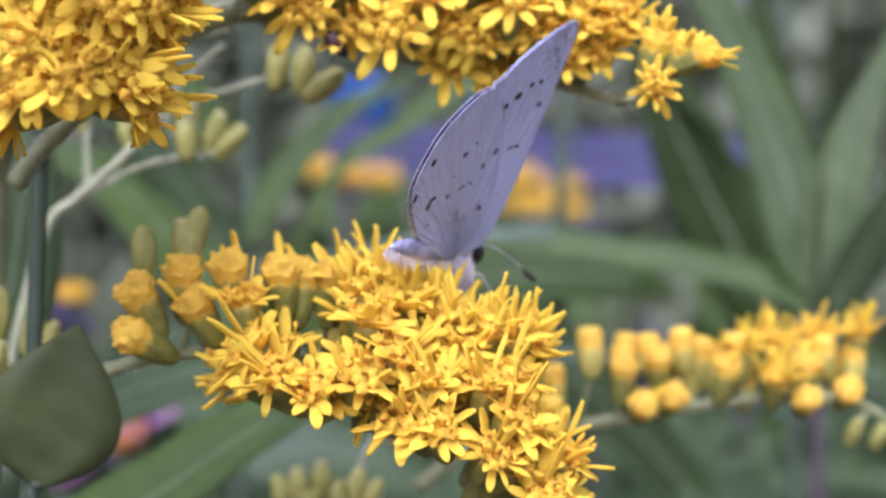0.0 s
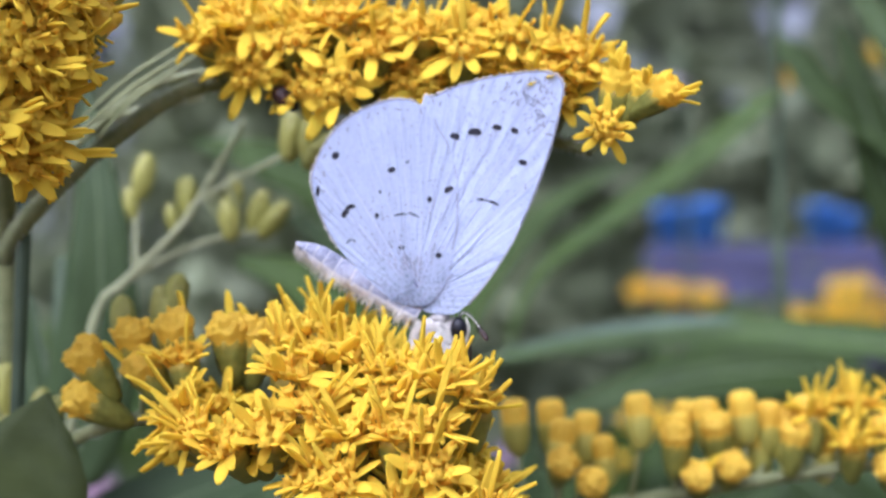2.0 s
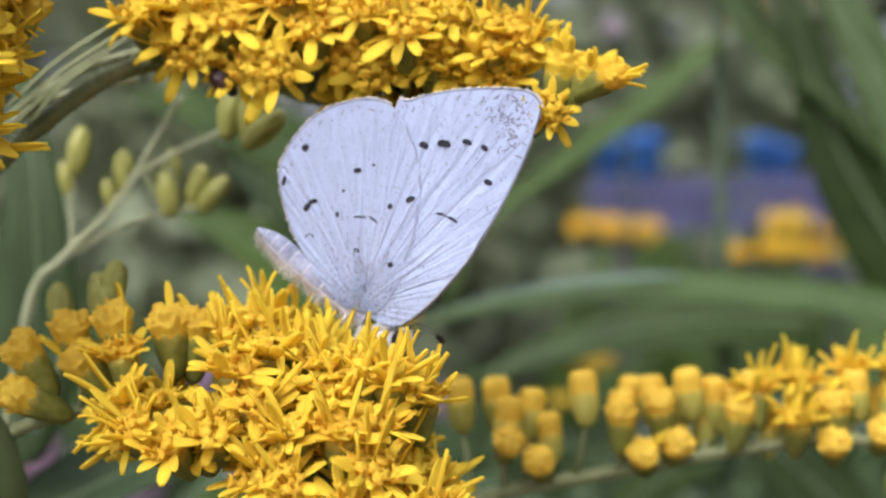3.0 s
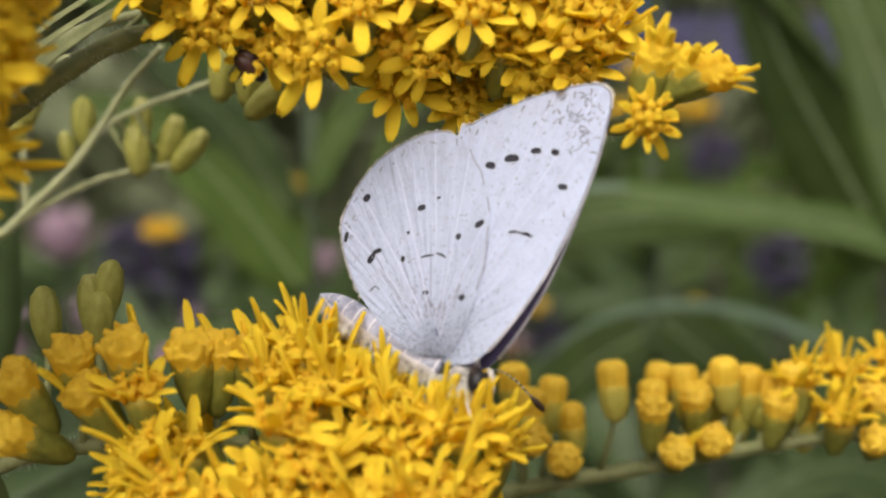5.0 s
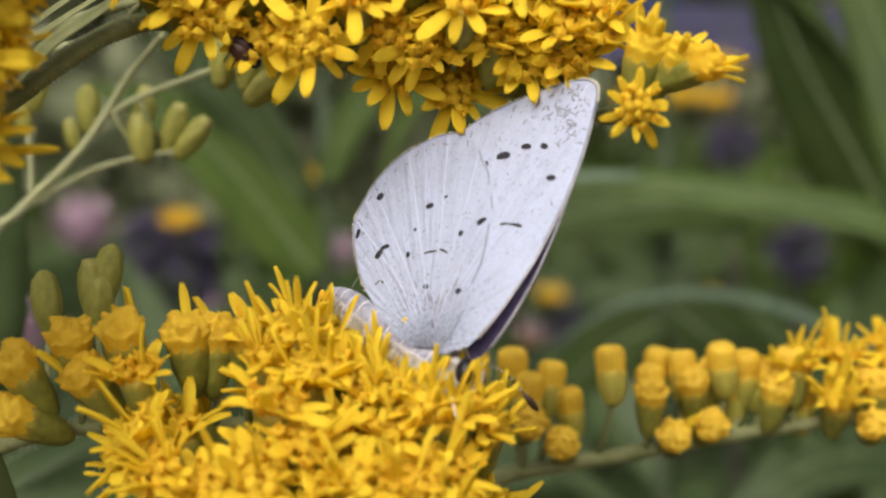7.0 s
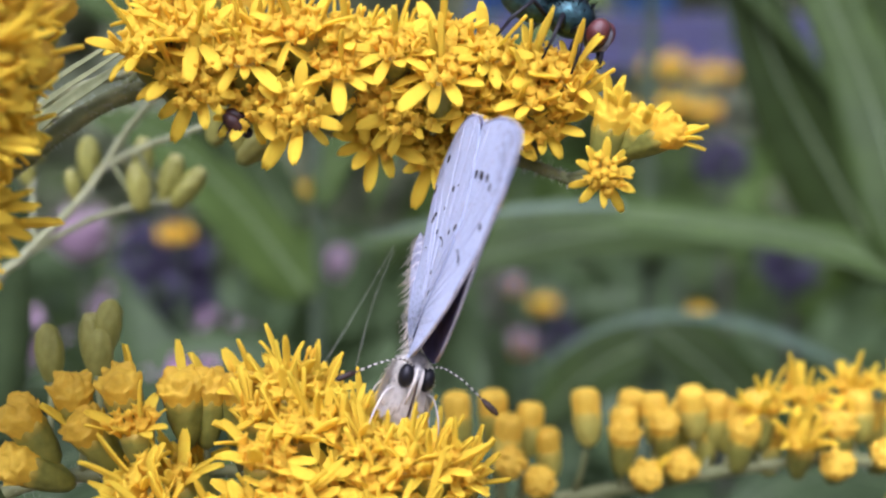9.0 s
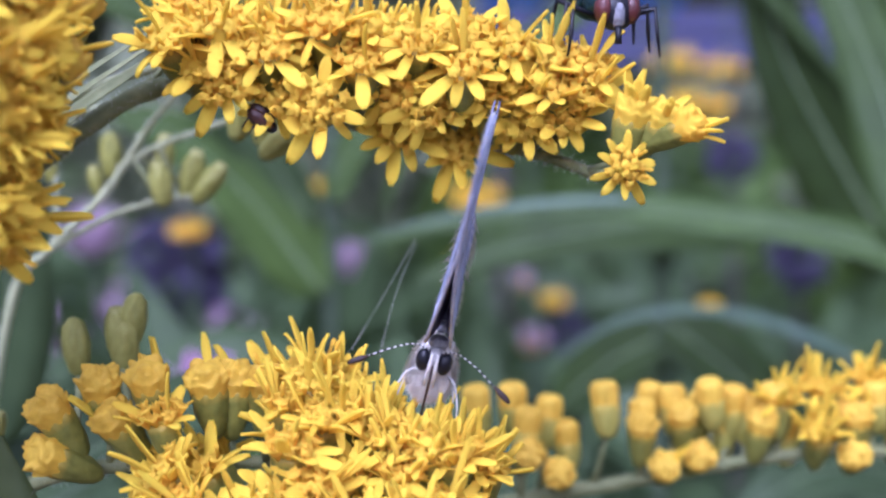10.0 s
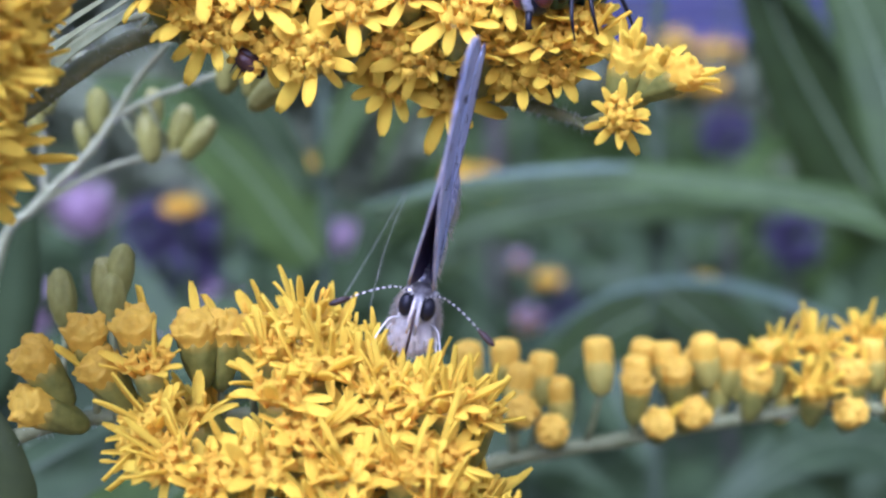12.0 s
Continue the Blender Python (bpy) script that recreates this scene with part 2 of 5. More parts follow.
class Shape:
    """Vertices and faces gathered from several forms."""

    def __init__(self):
        self.v, self.f, self.s = [], [], []

    def add(self, verts, faces, slot=0):
        k = len(self.v)
        self.v += [tuple(v) for v in verts]
        self.f += [tuple(i + k for i in f) for f in faces]
        self.s += [slot] * len(faces)
        return self

    def tube(self, pts, radii, sides=8, slot=0, flat=1.0):
        pts = [Vector(p) for p in pts]
        verts, faces = [], []
        side = None
        for i, p in enumerate(pts):
            d = (pts[min(i + 1, len(pts) - 1)] - pts[max(i - 1, 0)]).normalized()
            if side is None:
                side = d.orthogonal().normalized()
            side = (side - d * side.dot(d)).normalized()
            other = d.cross(side)
            r = radii[i] if isinstance(radii, (list, tuple)) else radii
            for k in range(sides):
                a = 2 * math.pi * k / sides
                verts.append(p + side * (r * math.cos(a)) + other * (r * flat * math.sin(a)))
        for i in range(len(pts) - 1):
            for k in range(sides):
                a, b = i * sides + k, i * sides + (k + 1) % sides
                faces.append((a, b, b + sides, a + sides))
        faces.append(tuple(range(sides))[::-1])
        faces.append(tuple(range((len(pts) - 1) * sides, len(pts) * sides)))
        return self.add(verts, faces, slot)

    def lathe(self, profile, sides=10, slot=0, wobble=0.0, rnd=None):
        verts, faces = [], []
        for r, z in profile:
            for k in range(sides):
                a = 2 * math.pi * k / sides
                q = r * (1 + (rnd.uniform(-wobble, wobble) if rnd else 0))
                verts.append((q * math.cos(a), q * math.sin(a), z))
        for i in range(len(profile) - 1):
            for k in range(sides):
                a, b = i * sides + k, i * sides + (k + 1) % sides
                faces.append((a, b, b + sides, a + sides))
        faces.append(tuple(range(sides))[::-1])
        faces.append(tuple(range((len(profile) - 1) * sides, len(profile) * sides)))
        return self.add(verts, faces, slot)

    def ball(self, c, r, rings=6, sides=10, slot=0, axis=None, noise_amp=0.0, rnd=None):
        """An ellipsoid of radii r about c; axis: where its z points."""
        c = Vector(c)
        turn = Vector(axis).to_track_quat("Z", "Y").to_matrix() if axis else Matrix.Identity(3)
        verts, faces = [], []
        for i in range(1, rings):
            th = math.pi * i / rings
            for k in range(sides):
                a = 2 * math.pi * k / sides
                q = 1 + (rnd.uniform(-noise_amp, noise_amp) if rnd else 0)
                verts.append(c + turn @ Vector((r[0] * q * math.sin(th) * math.cos(a), r[1] * q * math.sin(th) * math.sin(a), r[2] * q * math.cos(th))))
        top, bottom = len(verts), len(verts) + 1
        verts += [c + turn @ Vector((0, 0, r[2])), c - turn @ Vector((0, 0, r[2]))]
        for i in range(rings - 2):
            for k in range(sides):
                a, b = i * sides + k, i * sides + (k + 1) % sides
                faces.append((a, a + sides, b + sides, b))
        for k in range(sides):
            faces.append((top, k, (k + 1) % sides))
            e = (rings - 2) * sides
            faces.append((bottom, e + (k + 1) % sides, e + k))
        return self.add(verts, faces, slot)

    def mesh(self, name, mat, smooth=True):
        return mesh_of(name, self.v, self.f, mat, smooth, self.s)


def thing(name, at, label, category, group="", kind=""):
    """An Empty at its base, in plan units, for the parts of one thing."""
    ob = new(name)
    ob.empty_display_size = U
    ob.location = W(*at)
    ob["at"] = at
    return tagged(ob, label, category, group, kind)


def piece(name, me, parent, m=None, label=""):
    """One mesh object under a thing or a part, at a pose in its parent's space."""
    ob = new(name, me)
    ob.parent = parent
    if m is not None:
        ob.matrix_basis = m
    return tagged(ob, label)


def put(p, axis=(0, 0, 1), spin=0.0, s=1.0):
    """A pose in plan units whose z points along axis."""
    turn = Vector(axis).normalized().to_track_quat("Z", "Y").to_matrix().to_4x4()
    return Matrix.Translation(Vector(p) * U) @ turn @ Matrix.Rotation(spin, 4, "Z") @ Matrix.Scale(s, 4)


def rel(p, owner):
    return Vector(p) - Vector(owner["at"])


def curve(pts, n=16):
    """A smooth line through the given points."""
    pts = [Vector(p) for p in pts]
    q = [pts[0] * 2 - pts[1], *pts, pts[-1] * 2 - pts[-2]]
    out = []
    for i in range(1, len(q) - 2):
        for k in range(n):
            t = k / n
            a, b, c, d = q[i - 1], q[i], q[i + 1], q[i + 2]
            out.append(0.5 * (2 * b + (c - a) * t + (2 * a - 5 * b + 4 * c - d) * t * t + (3 * b - a - 3 * c + d) * t ** 3))
    return out + [pts[-1]]


# ---- goldenrod pieces ----
rng = random.Random(7)


def ray_mesh(seed, slim=False):
    """A strap-shaped ray petal along +x, drooping at its end, with two grooves and a blunt notched tip."""
    r = random.Random(seed)
    length, width, droop = r.uniform(1.25, 1.75), r.uniform(0.2, 0.27), r.uniform(0.05, 0.6)
    curl, sway = 0.0, 0.0
    if slim:
        length, width, droop, curl, sway = r.uniform(1.35, 1.9), r.uniform(0.16, 0.22), r.uniform(-0.3, 0.9), 0.09, r.uniform(-0.25, 0.25)
    verts, faces = [], []
    prof = [0.5, 0.72, 0.92, 1.0, 1.0, 0.84, 0.34]
    for layer in (0.03, -0.03):
        for i, w in enumerate(prof):
            t = i / (len(prof) - 1)
            for k, g in ((-1, 0.05), (-0.4, -0.02), (0, 0.035), (0.4, -0.02), (1, 0.05)):
                notch = -0.06 if i == len(prof) - 1 and abs(k) < 0.1 else 0
                verts.append((length * t + notch, k * width * w + sway * t * t, 0.25 * t - droop * t * t + g + curl * k * k + layer))
    n, c = len(prof), 5
    for layer in (0, 1):
        o = layer * n * c
        for i in range(n - 1):
            for k in range(c - 1):
                f = (o + i * c + k, o + (i + 1) * c + k, o + (i + 1) * c + k + 1, o + i * c + k + 1)
                faces.append(f if layer == 0 else f[::-1])
    rim = [i * c for i in range(n)] + [(n - 1) * c + k for k in range(1, c)] + [i * c + c - 1 for i in range(n - 2, -1, -1)] + [k for k in range(c - 2, 0, -1)]
    for a, b in zip(rim, rim[1:] + rim[:1]):
        faces.append((b, a, a + n * c, b + n * c))
    return mesh_of("ray_petal", verts, faces, PETAL)


def floret(shape, base, axis, tall, style, r):
    """A tubular floret with five spread lobes and, at times, a long two-armed style."""
    turn = Vector(axis).normalized().to_track_quat("Z", "Y").to_matrix()
    s = Shape()
    s.lathe([(0.09, 0), (0.12, tall * 0.5), (0.2, tall * 0.85), (0.24, tall)], 6)
    for k in range(5):
        a = 2 * math.pi * k / 5 + r.random()
        c, d = math.cos(a), math.sin(a)
        s.add([(0.2 * c - 0.09 * d, 0.2 * d + 0.09 * c, tall * 0.9), (0.2 * c + 0.09 * d, 0.2 * d - 0.09 * c, tall * 0.9),
               (0.31 * c, 0.31 * d, tall + 0.1), (0.12 * c, 0.12 * d, tall + 0.04)], [(0, 1, 2), (1, 3, 2), (3, 0, 2)])
    if style:
        lean = Vector((r.uniform(-0.2, 0.2), r.uniform(-0.2, 0.2), 1))
        top = tall + style
        s.tube([lean * tall * 0.6, lean * (tall + style * 0.55), lean * (tall + style * 0.62), lean * (top - 0.1), lean * top], [0.06, 0.065, 0.1, 0.09, 0.03], 6)
    shape.add([Vector(base) + turn @ Vector(v) for v in s.v], s.f)


def disc_mesh(seed):
    r = random.Random(seed)
    s = Shape()
    s.ball((0, 0, 0.05), (0.55, 0.55, 0.25), 4, 8)
    for k in range(14):
        a, d = k * 2.4, 0.76 * math.sqrt((k + 0.3) / 14)
        c = (d * math.cos(a), d * math.sin(a), 0.05)
        floret(s, c, (c[0] * 0.7, c[1] * 0.7, 1), r.uniform(0.45, 0.75), r.uniform(0.4, 1.0) if r.random() < 0.22 else 0, r)
    return s.mesh("disc", FLORET)


def moulded(name, profile, mat, relief, sides=32, rings=16, rise=0.0):
    """One closed skin turned round an axis, with relief(angle, height) standing out of it."""
    runs = [math.dist(a, b) for a, b in zip(profile, profile[1:])]
    verts, faces = [], []
    for i in range(rings + 1):
        d, k = sum(runs) * i / rings, 0
        while k < len(runs) - 1 and d > runs[k]:
            d, k = d - runs[k], k + 1
        t = min(1, d / runs[k])
        q, z = (u + (v - u) * t for u, v in zip(profile[k], profile[k + 1]))
        for n in range(sides):
            a = 2 * math.pi * n / sides
            h = relief(a, z)
            w = q + h * min(1, q / 0.4)
            verts.append((w * math.cos(a), w * math.sin(a), z + h * rise))
    for i in range(rings):
        for n in range(sides):
            a, b = i * sides + n, i * sides + (n + 1) % sides
            faces.append((a, b, b + sides, a + sides))
    faces += [tuple(range(sides))[::-1], tuple(range(rings * sides, (rings + 1) * sides))]
    s = Shape()
    s.add(verts, faces)
    return s.mesh(name, mat)


def scales(rows, seed, tall):
    """Rows of pointed bracts, pressed one over the other: (bottom, top, number) of each row."""
    r = random.Random(seed)
    rows = [(z0, z1, n, r.random(), [r.uniform(-0.1, 0.1) for _ in range(n)]) for z0, z1, n in rows]

    def relief(a, z):
        out = 0.0
        for z0, z1, n, start, uneven in rows:
            turn = a * n / (2 * math.pi) + start
            v = (z - z0) / (z1 + uneven[int(turn) % n] - z0)
            across, half = abs(turn % 1 - 0.5) * 2, 1 - max(0, v) ** 2.2
            if 0 <= v < 1 and across < half:
                out = max(out, tall * (0.35 + 0.65 * v) * (1 - 0.7 * (across / half) ** 2))
        return out
    return relief


def knob_mesh(seed, mat):
    """The packed florets of a head that is about to open: a lumpy crown with a ragged rim."""
    r = random.Random(seed)
    lumps = [(r.random() * 6.28, z + r.uniform(-0.07, 0.07), r.uniform(0.07, 0.2)) for n, z in ((15, 0.12), (14, 0.32), (11, 0.52), (7, 0.68)) for _ in range(n)]

    def relief(a, z):
        return max([0] + [h * (1 - ((z - c) / 0.13) ** 2 - (math.sin((a - b) / 2) * (9 if c < 0.4 else 6)) ** 2) for b, c, h in lumps])
    return moulded("bud_tip", [(0.5, -0.7), (0.62, -0.35), (0.7, 0.0), (0.74, 0.2), (0.67, 0.4), (0.5, 0.62), (0.28, 0.74), (0.1, 0.78)], mat, relief, 48, 26, 1.1)


def cup_mesh(seed, mat, green=False):
    """The bracts round a head: an urn with three rows of narrow, pressed scales."""
    if green:
        prof = [(0.16, -2.0), (0.42, -1.8), (0.6, -1.2), (0.62, -0.7), (0.5, -0.2), (0.3, 0.05), (0.12, 0.12)]
        return moulded("involucre", prof, mat, scales(((-1.95, -0.9, 5), (-1.6, -0.4, 6), (-1.2, 0.0, 6)), seed, 0.11))
    prof = [(0.12, -2.0), (0.3, -1.85), (0.46, -1.35), (0.58, -0.8), (0.67, -0.25), (0.66, 0.05), (0.6, 0.1)]
    return moulded("involucre", prof, mat, scales(((-1.95, -1.0, 6), (-1.6, -0.5, 7), (-1.2, 0.15, 8)), seed, 0.09))


def tight_cup(seed):
    """Bracts pressed round the lower half of a slim bud."""
    prof = [(0.2, -2.1), (0.46, -1.9), (0.62, -1.45), (0.68, -0.9), (0.69, -0.7), (0.6, -0.62)]
    return moulded("involucre", prof, CUP_YELLOW, scales(((-1.95, -1.2, 7), (-1.7, -0.9, 8), (-1.4, -0.62, 9)), seed, 0.07))


def smooth_tip(seed, mat):
    """Folded yellow rays, pressed into a blunt cylinder with a shallow rosette on top."""
    r = random.Random(seed)
    deep = [r.uniform(0.04, 0.1) for _ in range(10)]

    def relief(a, z):
        turn = a * 10 / (2 * math.pi)
        return deep[int(turn) % 10] * math.sin(math.pi * (turn % 1)) - 0.02
    return moulded("bud_tip", [(0.56, -1.2), (0.64, -0.7), (0.69, -0.2), (0.67, 0.05), (0.54, 0.24), (0.3, 0.32), (0.1, 0.26)], mat, relief, 40, 14)


RAYS = [ray_mesh(k) for k in range(5)]
SLIM_RAYS = [ray_mesh(k + 10, True) for k in range(8)] + RAYS[:2]
DISCS = [disc_mesh(k + 20) for k in range(5)]
KNOBS = [knob_mesh(k + 40, TIP) for k in range(3)]
YELLOW_KNOBS = [knob_mesh(k + 48, FLORET) for k in range(3)]
PALE_KNOBS = [knob_mesh(k + 44, TIP_PALE) for k in range(3)]
CUPS = [cup_mesh(k + 60, CUP) for k in range(3)]
SLIM_CUPS = [tight_cup(k + 80) for k in range(3)]
SLIM_TIPS = [smooth_tip(k + 90, TIP_PALE) for k in range(4)]
GREEN_TIPS = [smooth_tip(k + 95, TIP_GREEN) for k in range(2)]
GREENS = [cup_mesh(k + 70, GREEN_BUD, True) for k in range(3)]


def pedicel(spray, base, top, r0=0.2, r1=0.12):
    base, top = rel(base, spray), rel(top, spray)
    mid = base.lerp(top, 0.5) + Vector((rng.uniform(-0.1, 0.1), rng.uniform(-0.1, 0.1), -0.1))
    piece("pedicel", Shape().tube([base, mid, top], [r0, (r0 + r1) / 2, r1], 6).mesh("pedicel", STEM), spray)


def flower_head(spray, p, axis, rays=10, s=1.0, base=None, spikes=None, lift=0.0, forms=None):
    """An open head: bracts, disc florets and ray petals."""
    axis = Vector(axis).normalized()
    cup = piece("flower_head", rng.choice(CUPS), spray, put(rel(p, spray), axis, rng.random() * 6, s))
    piece("disc", rng.choice(DISCS), cup)
    start = rng.random()
    for k in range(rays):
        a = 2 * math.pi * (k + start + rng.uniform(-0.2, 0.2)) / rays
        m = Matrix.Rotation(a, 4, "Z") @ Matrix.Translation((0.5 * U, 0, 0.05 * U)) @ Matrix.Rotation(rng.uniform(-0.85, 0.5) - lift * rng.random(), 4, "Y") @ Matrix.Rotation(rng.uniform(-0.4, 0.4), 4, "X") @ Matrix.Scale(rng.uniform(0.75, 1.12), 4)
        piece("ray_petal", rng.choice(forms or RAYS), cup, m)
    for _ in range(rng.choice((0, 1, 2, 3)) if spikes is None else spikes):
        # narrow rays that still stand upright
        a, d = rng.random() * 6.28, rng.uniform(0.1, 0.45)
        m = Matrix.Translation((d * math.cos(a) * U, d * math.sin(a) * U, 0.35 * U)) @ Matrix.Rotation(a, 4, "Z") @ Matrix.Rotation(-1.5 + d * rng.uniform(0.3, 1.2), 4, "Y") @ Matrix.Diagonal((rng.uniform(0.9, 1.35) + (0.25 if spikes else 0), 0.55, 1.0, 1))
        piece("ray_petal", rng.choice(RAYS), cup, m)
    if base:
        pedicel(spray, base, Vector(p) - axis * 1.9 * s)


def half_open(spray, p, axis, s=1.0, base=None, rays=0, knobs=None):
    axis = Vector(axis).normalized()
    cup = piece("bud", rng.choice(CUPS), spray, put(rel(p, spray), axis, rng.random() * 6, s))
    piece("bud_tip", rng.choice(knobs or KNOBS), cup, put((0, 0, 0.1), (0, 0, 1), rng.random() * 6) @ Matrix.Diagonal((1.04, 1.04, 1.15, 1)))
    for k in range(rays):
        a = rng.random() * 6.28
        piece("ray_petal", rng.choice(SLIM_RAYS), cup, Matrix.Rotation(a, 4, "Z") @ Matrix.Translation((0.4 * U, 0, 0.1 * U)) @ Matrix.Rotation(-1.2 + rng.uniform(-0.3, 0.3), 4, "Y"))
    if base:
        pedicel(spray, base, Vector(p) - axis * 1.9 * s)


def slim_bud(spray, p, axis, s=1.0, base=None):
    """A slim bud whose folded yellow rays stand half out of the bracts."""
    axis = Vector(axis).normalized()
    cup = piece("bud", rng.choice(SLIM_CUPS), spray, put(rel(p, spray), axis, rng.random() * 6, s) @ Matrix.Diagonal((0.87, 0.87, 1.05, 1)))
    piece("bud_tip", rng.choice(SLIM_TIPS), cup, put((0, 0, 0), (0, 0, 1), rng.random() * 6))
    if base:
        pedicel(spray, base, Vector(p) - axis * 1.9 * s)


def green_bud(spray, p, axis, s=1.0, base=None):
    axis = Vector(axis).normalized()
    bud = piece("green_bud", rng.choice(GREENS), spray, put(rel(p, spray), axis, rng.random() * 6, s) @ Matrix.Diagonal((0.84, 0.84, 1.16, 1)))
    if base:
        pedicel(spray, base, Vector(p) - axis * 2.1 * s, 0.16, 0.14)
    if rng.random() < 0.45:
        piece("bud_tip", rng.choice(GREEN_TIPS), bud, Matrix.Translation((0, 0, -0.12 * U)) @ Matrix.Diagonal((0.6, 0.6, 0.9, 1)), "pale folded petals at the tip")


def stem(spray, pts, r0, r1, name="stem", mat=None, hairs=0, sides=10):
    line = curve([rel(p, spray) for p in pts], 8)
    n = len(line)
    radii = [(r0 + (r1 - r0) * i / (n - 1)) * (1 + 0.06 * math.sin(i * 1.7)) for i in range(n)]
    ob = piece(name, Shape().tube(line, radii, sides).mesh(name, mat or STEM), spray)
    if hairs:
        s = Shape()
        for _ in range(hairs):
            i = rng.randrange(n - 1)
            q = line[i].lerp(line[i + 1], rng.random())
            d = Vector((rng.gauss(0, 1), rng.gauss(0, 1), rng.gauss(0, 1)))
            t = (line[i + 1] - line[i]).normalized()
            d = (d - t * d.dot(t)).normalized()
            e = q + d * (radii[i] + rng.uniform(0.15, 0.35)) + t * rng.uniform(-0.1, 0.2)
            w = t * 0.015
            s.add([q + d * radii[i] * 0.9 - w, q + d * radii[i] * 0.9 + w, e], [(0, 1, 2)])
        tagged(piece("stem_hair", s.mesh("stem_hair", HAIR), ob), kind="stuff")
    return ob


def nearest(pts, p):
    return min((Vector(q) for q in curve(pts, 8)), key=lambda q: (q - Vector(p)).length)


def leaf(owner, pts, width, up=(0, 0, 1), mat=None, fold=0.25, teeth=0.0, rib=True, n=22, shape=0.5, twist=0.0, blunt=0.8):
    """A lance-shaped leaf along a line of plan points, folded along its rib, with a toothed edge and real thickness."""
    line = curve([rel(p, owner) for p in pts], max(4, n // (len(pts) - 1)))
    n = len(line)
    verts, faces, mid = [], [], []
    for i, p in enumerate(line):
        t = i / (n - 1)
        d = (line[min(i + 1, n - 1)] - line[max(i - 1, 0)]).normalized()
        u = Vector(up)
        if twist:
            u = Matrix.Rotation(twist * t, 3, d) @ u
        u = (u - d * u.dot(d)).normalized()
        side = d.cross(u)
        w = width * max(0.02, (math.sin(math.pi * min(1, t ** shape * 0.97 + 0.015)) ** blunt))
        jag = 1 + (teeth * (0.5 if i % 2 else -0.5))
        mid.append(p + u * width * 0.012)
        for k in (-1, -0.5, 0, 0.5, 1):
            q = p + side * (w * k * (jag if abs(k) == 1 else 1)) + u * (abs(k) * w * fold) + u * (0.03 * width * math.sin(i * 1.3 + k * 3))
            verts += [q, q - u * max(0.05, width * 0.02)]
    for i in range(n - 1):
        for k in range(4):
            a, b = (i * 5 + k) * 2, (i * 5 + k + 1) * 2
            c, d = a + 10, b + 10
            faces += [(a, b, d, c), (a + 1, c + 1, d + 1, b + 1)]
        for k in (0, 4):
            a = (i * 5 + k) * 2
            f = (a, a + 10, a + 11, a + 1)
            faces.append(f if k == 0 else f[::-1])
    ob = piece("leaf", mesh_of("leaf", verts, faces, mat or LEAF), owner)
    if rib:
        piece("midrib", Shape().tube(mid, [max(0.03, width * 0.06 * (1 - 0.8 * i / n)) for i in range(n)], 5).mesh("midrib", RIB), ob)
    return ob


# ---- ground and distance ----
def ground():
    n, size = 40, 400.0
    verts, faces = [], []
    for j in range(n + 1):
        for i in range(n + 1):
            x, y = ((2 * i / n - 1) ** 3) * size, ((2 * j / n - 1) ** 3) * size
            verts.append((x, y, 0.02 * noise.noise((x * 2, y * 2, 0)) if abs(x) + abs(y) < 30 else 0))
    for j in range(n):
        for i in range(n):
            a = j * (n + 1) + i
            faces.append((a, a + 1, a + n + 2, a + n + 1))
    me = bpy.data.meshes.new("ground")
    me.from_pydata(verts, [], faces)
    me.materials.append(SOIL)
    tagged(new("ground", me), "bare brown garden soil under the plants", "ground", kind="structure")


def leaf_cloud(name, label, count, place, size, mat, seed):
    """Many small folded leaves, far too many to count, as one object. Metres."""
    r = random.Random(seed)
    verts, faces = [], []
    for _ in range(count):
        c = Vector(place(r))
        d = Vector((r.gauss(0, 1), r.gauss(0, 1), r.gauss(0, 0.7))).normalized()
        s = d.cross(Vector((r.gauss(0, 1), r.gauss(0, 1), r.gauss(0, 1)))).normalized()
        u = d.cross(s)
        q = size * r.uniform(0.6, 1.5)
        k = len(verts)
        verts += [c, c + d * q * 0.5 + s * q * 0.2 + u * q * 0.06, c + d * q * 1.1, c + d * q * 0.5 - s * q * 0.2 + u * q * 0.06]
        faces += [(k, k + 1, k + 2), (k, k + 2, k + 3)]
    me = bpy.data.meshes.new(name)
    me.from_pydata(verts, [], faces)
    me.materials.append(mat)
    return tagged(new(name, me), label, "foliage", kind="stuff")


def hedge_place(r):
    """Dense low down; higher up the leaves gather in clumps, with sky between them."""
    while True:
        x, h = r.uniform(-4.5, 4.5), 1 - r.random() ** 1.6
        z = (3.4 + 0.4 * math.sin(x * 1.7) + 0.2 * math.sin(x * 4.1 + 1)) * h
        open_to_sky = 0.58 * min(1, max(0, (z - 1.05) / 0.6)) * (1.0 if x < 0.1 else 0.6)
        if noise.noise((x * 3.1, 0.0, z * 3.1)) * 0.9 + 0.42 > open_to_sky:
            return x, 3.2 + r.uniform(-0.35, 0.35) + 0.25 * math.sin(x * 3), z


def weeds_place(r):
    x, y = r.uniform(-1, 1), r.uniform(0.7, 1.65)
    x *= 1.1 + 0.25 * math.sin(y * 7)
    top = 0.86 + 0.07 * math.sin(x * 9) + 0.05 * math.sin(x * 23) - 0.5 * max(0, abs(x) - 0.7)
    return x, y + 0.08 * math.sin(x * 6), top * (1 - r.random() ** 1.5)


def low_place(r):
    x, y = r.gauss(0, 0.22), r.uniform(0.14, 0.75)
    return x, y + 0.05 * math.sin(x * 11), (0.84 - 0.02 * math.sin(x * 40) - 0.6 * max(0, abs(x) - 0.3)) * (1 - r.random() ** 1.7)



